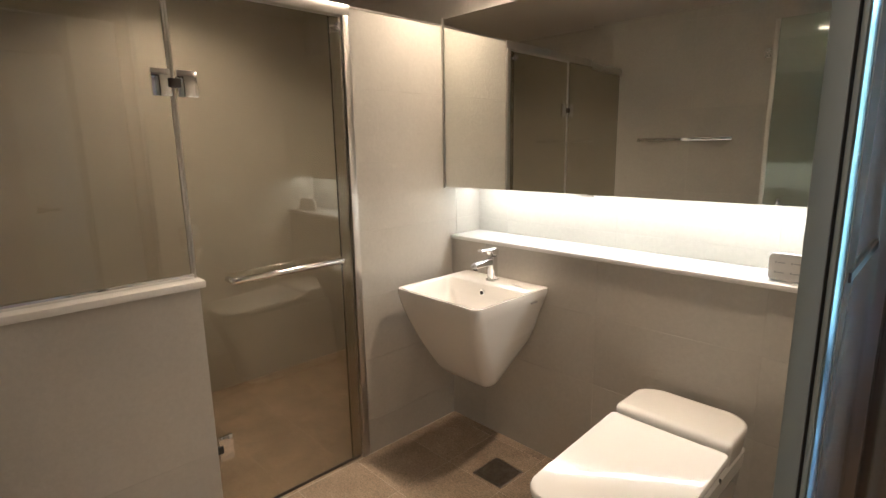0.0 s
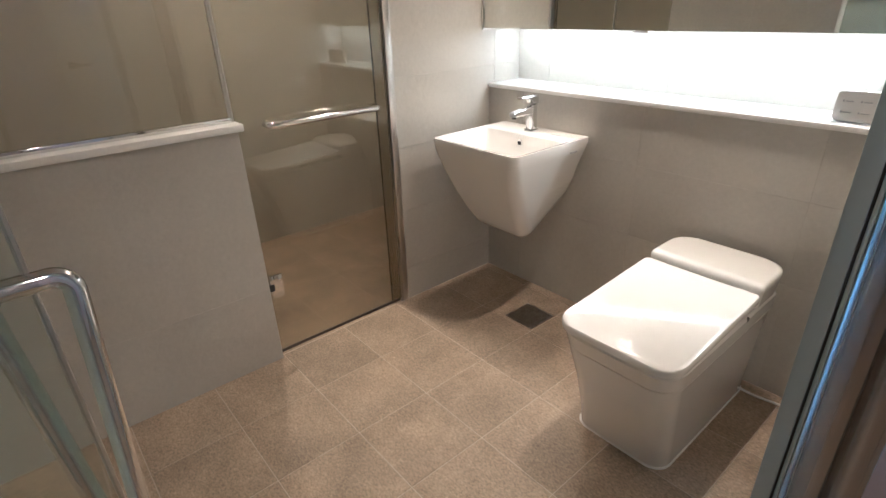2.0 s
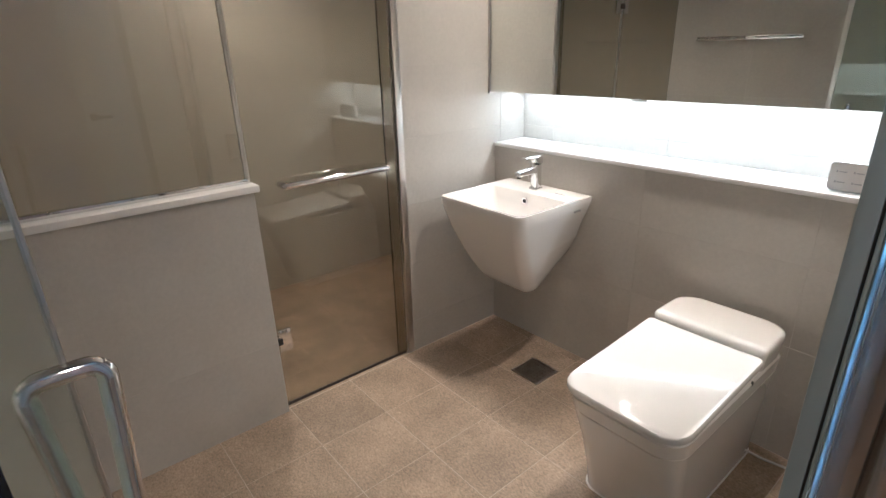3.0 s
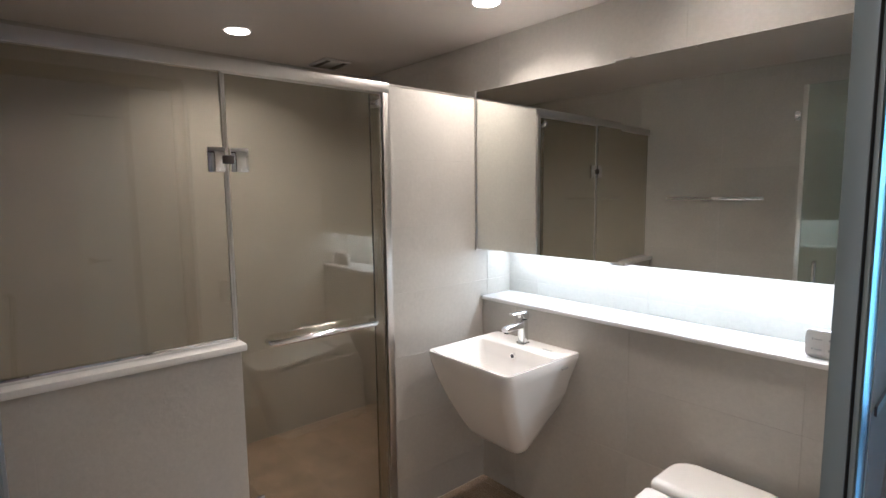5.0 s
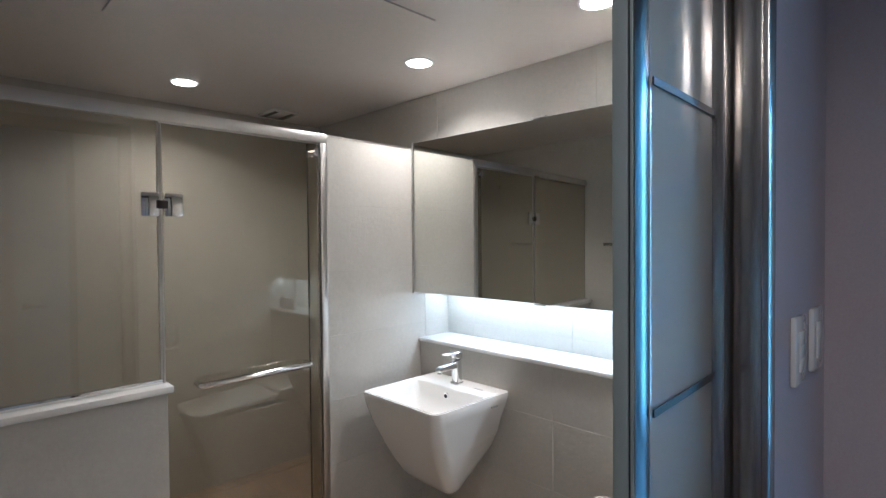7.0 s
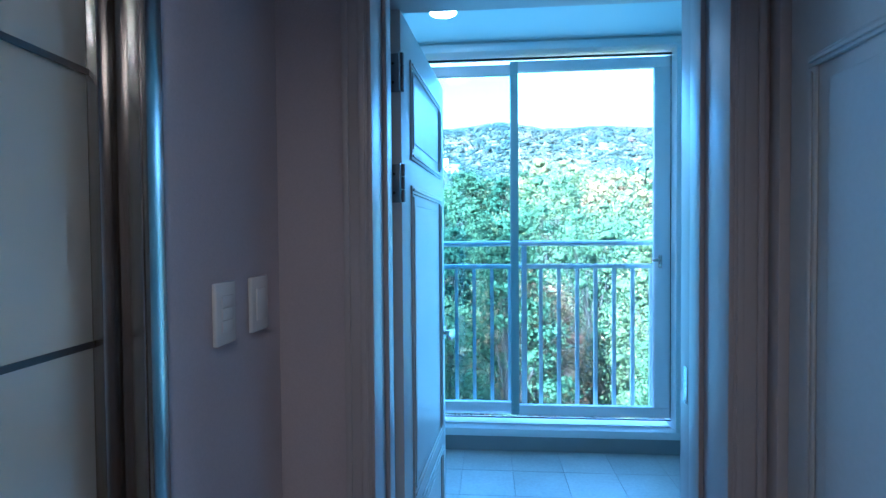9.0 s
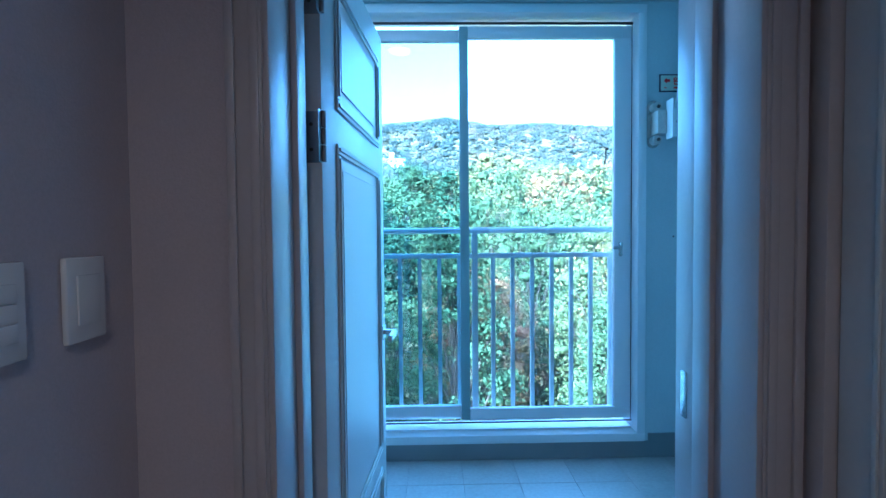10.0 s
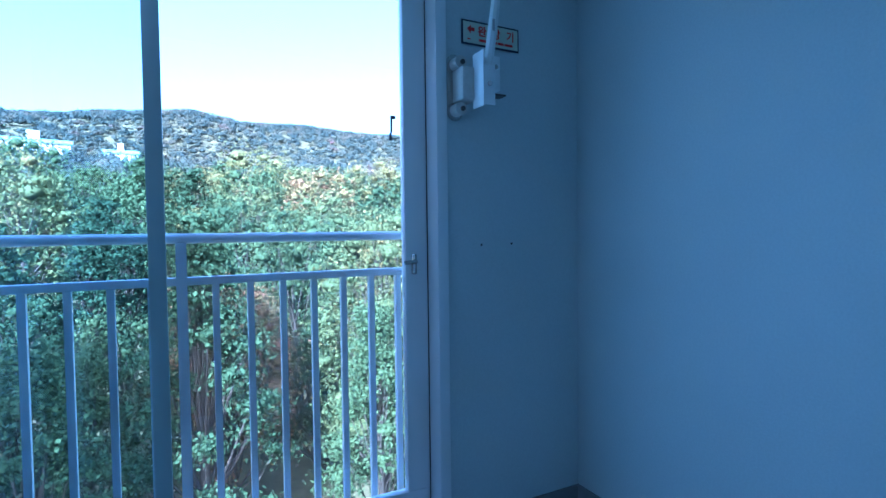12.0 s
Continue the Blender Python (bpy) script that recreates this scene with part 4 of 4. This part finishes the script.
def leaf_material(name, stops, per_tree=0.84, far=False):
    """Leaves whose colour varies from tree to tree and from leaf to leaf."""
    m = bpy.data.materials.new(name)
    m.use_nodes = True
    n, l = m.node_tree.nodes, m.node_tree.links
    n.remove(n["Principled BSDF"])
    geo, info, mix = n.new("ShaderNodeNewGeometry"), n.new("ShaderNodeObjectInfo"), n.new("ShaderNodeMix")
    mix.inputs["Factor"].default_value = per_tree
    l.new(geo.outputs["Random Per Island"], mix.inputs["A"])
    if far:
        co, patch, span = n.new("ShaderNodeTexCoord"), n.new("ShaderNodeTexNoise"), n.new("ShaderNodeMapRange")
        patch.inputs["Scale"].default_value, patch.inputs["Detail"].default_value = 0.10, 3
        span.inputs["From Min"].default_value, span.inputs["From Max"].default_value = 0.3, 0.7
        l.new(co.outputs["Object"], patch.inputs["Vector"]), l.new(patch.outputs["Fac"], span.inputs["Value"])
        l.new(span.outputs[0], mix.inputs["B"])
    else:
        l.new(info.outputs["Random"], mix.inputs["B"])
    ramp = n.new("ShaderNodeValToRGB")
    e = ramp.color_ramp.elements
    while len(e) < len(stops):
        e.new(0.5)
    for q, (p, c) in zip(e, stops):
        q.position, q.color = p, (*c, 1)
    l.new(mix.outputs[0], ramp.inputs[0])
    d, tr, ms = n.new("ShaderNodeBsdfDiffuse"), n.new("ShaderNodeBsdfTranslucent"), n.new("ShaderNodeMixShader")
    ms.inputs[0].default_value = 0.2
    l.new(ramp.outputs[0], d.inputs[0]), l.new(ramp.outputs[0], tr.inputs[0])
    l.new(d.outputs[0], ms.inputs[1]), l.new(tr.outputs[0], ms.inputs[2])
    l.new(ms.outputs[0], n["Material Output"].inputs["Surface"])
    return m


LEAVES = ((0.1, (0.036, 0.060, 0.032)), (0.42, (0.062, 0.090, 0.042)), (0.66, (0.110, 0.120, 0.050)), (0.86, (0.185, 0.150, 0.062)), (0.96, (0.18, 0.095, 0.060)))
GREENS = ((0.1, (0.026, 0.048, 0.030)), (0.5, (0.040, 0.068, 0.036)), (0.9, (0.064, 0.094, 0.044)))
M_LEAF = leaf_material("autumn_leaves", LEAVES)
M_GREEN = leaf_material("green_needles", GREENS)
# Distance haze is put into the colour: LEAVES muted and shifted to blue.
M_LEAF_HAZY = leaf_material("hazy_far_leaves", tuple((p, (c[0] * 0.5 + 0.014, c[1] * 0.5 + 0.014, c[2] * 0.8 + 0.020)) for p, c in LEAVES), 0.82, True)
M_BARK = material("bark", (0.055, 0.045, 0.036), 0.9, 0, 0.4, 6, 0.3, 30, 0.6, 40)
rng = np.random.default_rng(7)


def unit_ball(subdivisions):
    bm = bmesh.new()
    bmesh.ops.create_icosphere(bm, subdivisions=subdivisions, radius=1)
    bm.verts.index_update()
    v, f = np.array([v.co[:] for v in bm.verts]), np.array([[v.index for v in f.verts] for f in bm.faces])
    bm.free()
    return v, f


BALL, COARSE_BALL = unit_ball(2), unit_ball(1)


def foliage_mesh(name, centre, normal, size, mat, cores=(), lump=(0.72, 1.14), ball=BALL):
    """Many small four-cornered leaves over lumpy inner masses (centre, three radii) of twigs and leaves, as one mesh."""
    n = len(centre)
    normal = normal / np.linalg.norm(normal, axis=1, keepdims=True)
    u = np.cross(normal, rng.normal(size=(n, 3)))
    u /= np.linalg.norm(u, axis=1, keepdims=True)
    v = np.cross(normal, u)
    s, w = size[:, None], (size * rng.uniform(0.5, 0.8, n))[:, None]
    pts = [np.stack([centre - u * s, centre + v * w - u * s * 0.1, centre + u * s + normal * s * 0.2, centre - v * w + u * s * 0.1], 1).reshape(-1, 3)]
    tris = []
    for k, (c, r3) in enumerate(cores):
        pts.append(np.asarray(c) + ball[0] * rng.uniform(*lump, (len(ball[0]), 1)) * np.asarray(r3))
        tris.append(ball[1] + 4 * n + k * len(ball[0]))
    pts = np.concatenate(pts)
    tri = np.concatenate(tris) if tris else np.zeros((0, 3), int)
    me = bpy.data.meshes.new(name)
    me.vertices.add(len(pts)), me.loops.add(4 * n + 3 * len(tri)), me.polygons.add(n + len(tri))
    me.vertices.foreach_set("co", pts.ravel())
    me.loops.foreach_set("vertex_index", np.concatenate([np.arange(4 * n), tri.ravel()]))
    me.polygons.foreach_set("loop_start", np.concatenate([np.arange(0, 4 * n, 4), 4 * n + np.arange(0, 3 * len(tri), 3)]))
    me.polygons.foreach_set("use_smooth", np.arange(n + len(tri)) >= n)
    me.update(calc_edges=True)
    me.materials.append(mat)
    return me


def tree_kind(height, radius, clumps, leaves, size, conical=False):
    """A tapered trunk with limbs, and a crown of leaf clumps at the limbs' ends. Returns the two meshes."""
    bm = bmesh.new()
    lean = rng.normal(0, 0.25, 2)
    top = height * 0.8
    spine = [Vector((lean[0] * k / 6, lean[1] * k / 6, top * k / 6)) for k in range(7)]
    tube(bm, spine, [0.22 - 0.03 * k for k in range(7)], 8)
    cs, ns, ss, cores = [], [], [], []
    for k in range(clumps):
        f = 0.26 + 0.72 * (k + rng.uniform(0, 1)) / clumps
        a = k * 2.4 + rng.uniform(-0.5, 0.5)
        spread = radius * ((1.06 - f) * 1.25 if conical else math.sqrt(max(0.04, 1 - ((f - 0.56) / 0.46) ** 2)))
        rr = spread * rng.uniform(0.55, 0.95)
        c = np.array([lean[0] * f + rr * math.cos(a), lean[1] * f + rr * math.sin(a), height * f])
        root = spine[min(6, int(f * 5))]
        tube(bm, [root, root.lerp(Vector(c), 0.5) + Vector((0, 0, -0.15)), Vector(c)], [0.06, 0.04, 0.015], 5, False)
        cr = radius * (rng.uniform(0.16, 0.26) if conical else rng.uniform(0.20, 0.36))
        flat = np.array([1.2, 1.2, 0.55 if conical else 0.85]) * cr
        d = rng.normal(size=(leaves, 3))
        d /= np.linalg.norm(d, axis=1, keepdims=True)
        q = d * rng.uniform(0.30, 1.38, (leaves, 1)) * flat
        cs.append(c + q), ns.append(d + rng.normal(0, 0.7, (leaves, 3))), ss.append(rng.uniform(0.6, 1.3, leaves) * size)
        cores.append((c, flat * 0.34))
    return mesh_of("trunk", bm, M_BARK, 60), foliage_mesh("crown", np.concatenate(cs), np.concatenate(ns), np.concatenate(ss), M_GREEN if conical else M_LEAF, cores)


def plant(kind, x, y, s, turn, label, group):
    t = thing("tree", label, "tree", (x, y, ground_z(x, y) - 0.3), group)
    t.matrix_world = pose(x, y, ground_z(x, y) - 0.3, 0, 0, turn) @ Matrix.Diagonal((s, s, s * rng.uniform(0.92, 1.08), 1))
    for nm, me in zip(("trunk", "crown"), kind):
        o = new(nm, me)
        o.parent = t
    return t


NEAR = [tree_kind(rng.uniform(9.5, 12), rng.uniform(2.8, 3.6), 30, 190, 0.096, k in (1, 3)) for k in range(5)]
FINE = [tree_kind(rng.uniform(9.5, 12), rng.uniform(2.7, 3.3), 40, 330, 0.068, k in (1, 2)) for k in range(4)]
MID = [tree_kind(rng.uniform(9, 11.5), rng.uniform(3.4, 4.4), 32, 120, 0.142, k == 3) for k in range(5)]
spots = []


def scatter(r0, r1, a0, a1, gap, tries):
    out = []
    for _ in range(tries):
        r, a = math.sqrt(rng.uniform(r0 ** 2, r1 ** 2)), radians(rng.uniform(a0, a1))
        p = (1 + r * math.sin(a), 4 + r * math.cos(a))
        if all((p[0] - q[0]) ** 2 + (p[1] - q[1]) ** 2 > gap ** 2 for q in spots):
            spots.append(p), out.append(p)
    return out


CONES, ROUNDS = {True: (1, 2), False: (1, 3)}, {True: (0, 3), False: (0, 2, 4)}
for p in scatter(12.5, 40, -42, 52, 3.9, 900):
    close = math.hypot(p[0] - 1, p[1] - 4) < 23
    pines = rng.uniform() < (0.8 if math.degrees(math.atan2(p[0] - 1, p[1] - 4)) < 1 else 0.25)
    which = int(rng.choice((CONES if pines else ROUNDS)[close]))
    plant((FINE if close else NEAR)[which], *p, rng.uniform(0.70, 1.2), rng.uniform(0, 360),
          "dark green conical evergreen tree" if pines else "leafy tree turning from green to autumn yellow", "woods below the balcony")
for p in scatter(40, 95, -40, 50, 5.4, 900):
    plant(MID[rng.integers(5)], *p, rng.uniform(0.85, 1.3), rng.uniform(0, 360), "leafy tree in mixed autumn colours on the slope", "woods on the slope")

cs, ns, ss, cores = [], [], [], []
for k in range(10500):
    near_part = k < 1500
    lo, hi = (92, 165) if near_part else (300, 520)
    r, a = math.sqrt(rng.uniform(lo ** 2, hi ** 2)), radians(rng.uniform(-42, 52))
    x, y = 1 + r * math.sin(a), 4 + r * math.cos(a)
    cr, n_ = rng.uniform(2.4, 4.4) if near_part else rng.uniform(1.6, 3.4), 130 if near_part else 34
    d = rng.normal(size=(n_, 3))
    d[:, 2] = np.abs(d[:, 2])
    d /= np.linalg.norm(d, axis=1, keepdims=True)
    c = np.array([x, y, ground_z(x, y) + (rng.uniform(3, 6) if near_part else rng.uniform(2, 4))])
    shape = np.array([1, 1, 1.1]) if near_part else np.array([1.35, 1.35, 0.8])
    cores.append((c, shape * cr * (0.7 if near_part else 0.5)))
    cs.append(c + d * cr * shape * (rng.uniform(0.6, 1.15, (n_, 1)) if near_part else rng.uniform(0.7, 1.1, (n_, 1))))
    ns.append(d + rng.normal(0, 0.6 if near_part else 0.38, (n_, 3))), ss.append(rng.uniform(0.5, 1.0, n_) * (0.36 if near_part else 0.78))
woods = new("far_woods", foliage_mesh("far_woods", np.concatenate(cs), np.concatenate(ns), np.concatenate(ss), M_LEAF_HAZY, cores, (0.88, 1.08), COARSE_BALL))
tagged(woods, "dense autumn woods covering the far hillside", "woods", kind="stuff")

M_FAR_WALL = material("far_wall", (0.70, 0.72, 0.74), 0.8, 0, 0.08, 0.3)
M_FAR_GLASS = material("far_window", (0.10, 0.16, 0.22), 0.15, 0, 0.2, 0.5)
M_FAR_ROOF = material("far_roof", (0.25, 0.48, 0.62), 0.6, 0, 0.1, 0.5)


def far_building(az, r, z, w, h, floors, bays):
    x, y = 1 + r * math.sin(radians(az)), 4 + r * math.cos(radians(az))
    b = thing("far_building", "pale low-rise building with blue roof among far trees", "building", (x, y, z), "", -az)
    part("wall", boxes((-w / 2, w / 2, 0, 9, -14, h)), M_FAR_WALL, b)
    roof = part("roof", boxes((-w / 2 - 0.5, w / 2 + 0.5, -0.6, 9.6, h, h + 0.9)), M_FAR_ROOF, b, "pale blue roof")
    part("stair_tower", boxes((-w * 0.1, w * 0.08, 2, 6, h + 0.9, h + 3.4)), M_FAR_WALL, roof)
    for f in range(floors):
        for k in range(bays):
            x0 = -w / 2 + (k + 0.2) * w / bays
            part("window", boxes((x0, x0 + 0.6 * w / bays, -0.05, 0.1, h - 2.6 - f * 3.1, h - 1.0 - f * 3.1)), M_FAR_GLASS, b)


far_building(-11.0, 175, 23.5, 16, 3.4, 3, 6)
far_building(-4.5, 190, 25.0, 9, 2.4, 2, 4)

# ---- unseen apartment wing, added beside to shade the near left trees ----
structure("wall_block", boxes((-36, -14, 0, 3.9, -12, 19), (-36, -24, -12, 0, -12, 19)), M_FAR_WALL, "plain unseen apartment wing added to shade the near trees", "wall")

# ---- unseen shell added over and round the rooms against sun leaks ----
structure("roof_slab", boxes((-3.1, 3.0, -1.9, 4.0, 2.9, 3.1), (-3.1, -3.0, -1.9, 4.0, -0.3, 2.9), (-3.1, 1.7, -1.95, -1.8, -0.3, 2.9), (1.62, 1.72, -1.9, 1.95, -0.3, 2.9),
          (-3.0, 0.17, -0.3, -0.18, -0.3, 2.9), (-3.0, -0.2, 2.5, 2.6, -0.3, 2.9), (2.9, 3.0, 1.9, 4.0, -0.3, 2.9), (-0.3, -0.2, 2.55, 4.0, -0.3, 2.9)), M_BALC, "plain unseen slab and outer walls added to keep sun out", "slab")

# ---- tiles ----
TILE_MESH = {}


def tiles(parent, axis, plane, us, vs, mat, out, gap=0.0008, t=0.006, jitter=0.0):
    """Tiles between the joints us and vs on a plane across the axis; out is +1 or -1, the way they face."""
    for u0, u1 in zip(us, us[1:]):
        for v0, v1 in zip(vs, vs[1:]):
            key = (axis, round(u1 - u0, 4), round(v1 - v0, 4), mat.name, out)
            if key not in TILE_MESH:
                hu, hv = (u1 - u0) / 2 - gap, (v1 - v0) / 2 - gap
                bm = bmesh.new()
                e = min(0.0012, t / 4)
                rings_ = []
                for d, s in ((0, 0), (t - e, 0), (t, e)):
                    rr = []
                    for a, b in ((-1, -1), (1, -1), (1, 1), (-1, 1)):
                        p, q, w = a * (hu - s), b * (hv - s), d * out
                        rr.append({"x": (w, p, q), "y": (p, w, q), "z": (p, q, w)}[axis])
                    rings_.append(rr)
                loft(bm, rings_, False, True)
                TILE_MESH[key] = mesh_of("tile", bm, mat)
            o = new("tile", TILE_MESH[key])
            cu, cv = (u0 + u1) / 2, (v0 + v1) / 2
            o.location = {"x": (plane, cu, cv), "y": (cu, plane, cv), "z": (cu, cv, plane)}[axis]
            o.parent = parent


def steps(a, b, first, pitch):
    out = [a]
    k = math.ceil((a + 0.02 - first) / pitch)
    while first + k * pitch < b - 0.02:
        out.append(first + k * pitch)
        k += 1
    return out + [b]


floor_b, floor_s, floor_y = bpy.data.objects["floor_bathroom"], bpy.data.objects["floor_shower"], bpy.data.objects["floor_balcony"]
tiles(floor_b, "z", -0.006, steps(-1.522, 0.245, -1.22, 0.303), steps(-0.08, FACE_N, 0.611, 0.2995), M_FTILE, 1, 0.0013)
tiles(floor_s, "z", -0.066, steps(SHOWER_X, -1.60, -1.826, 0.303), steps(-0.08, NICHE, 0.611, 0.2995), M_FTILE, 1)
tiles(floor_y, "z", BALC_Z - 0.006, steps(0.42, BALC_E - 0.012, 0.08, 0.30), [BALC_S + 0.02, 2.30, 2.56], M_BTILE, 1)
tiles(floor_y, "z", BALC_Z - 0.006, steps(-0.1, BALC_E - 0.012, 0.08, 0.30), steps(2.56, WIN_Y - 0.012, 2.60, 0.30), M_BTILE, 1)
ROWS = lambda a, b: steps(a, b, 0.167, 0.30)
tiles(wall_l, "y", FACE_N + 0.0015, steps(PART_X, EAST, -1.3, 0.6), [0, 0.435, 0.735, 0.9665], M_TILE, -1, 0.0006, 0.0015)
tiles(wall_n, "y", NICHE + 0.0015, steps(PART_X, EAST, -0.732, 0.6), [0.985, 1.05, 1.35], M_TILE, -1, 0.0006, 0.0015)
tiles(wall_n, "y", NICHE + 0.0015, steps(PART_X, EAST, -1.61, 1.0), [1.35, 1.95, CEIL], M_TILE, -1, 0.0006, 0.0015)
tiles(wall_n, "y", NICHE + 0.0015, steps(SHOWER_X, -1.60, -2.21, 0.6), steps(-0.06, CEIL, 0.467, 0.6), M_TILE, -1, 0.0006, 0.0015)
tiles(wall_w, "x", SHOWER_X - 0.0015, steps(-0.08, NICHE, 0.75, 0.6), steps(-0.06, CEIL, 0.467, 0.6), M_TILE, 1, 0.0006, 0.0015)
tiles(wall_s, "y", -0.0815, steps(SHOWER_X, 0.17, -2.2, 0.6), steps(-0.06, CEIL, 0.467, 0.6), M_TILE, 1, 0.0006, 0.0015)
tiles(wall_e, "x", EAST + 0.0015, [1.246, 1.85, FACE_N], ROWS(0, CEIL), M_TILE, -1, 0.0006, 0.0015)
tiles(column, "x", PART_X - 0.0015, [1.59, 2.19, NICHE], ROWS(0, 1.98), M_TILE, 1, 0.0006, 0.0015)
tiles(half, "x", -1.5015, [-0.08, 0.30, 0.9], [0, 0.34, 0.965], M_TILE, 1, 0.0006, 0.0015)
tiles(half, "y", 0.8985, [-1.60, -1.50], [0, 0.965], M_TILE, 1, 0.0006, 0.0015)
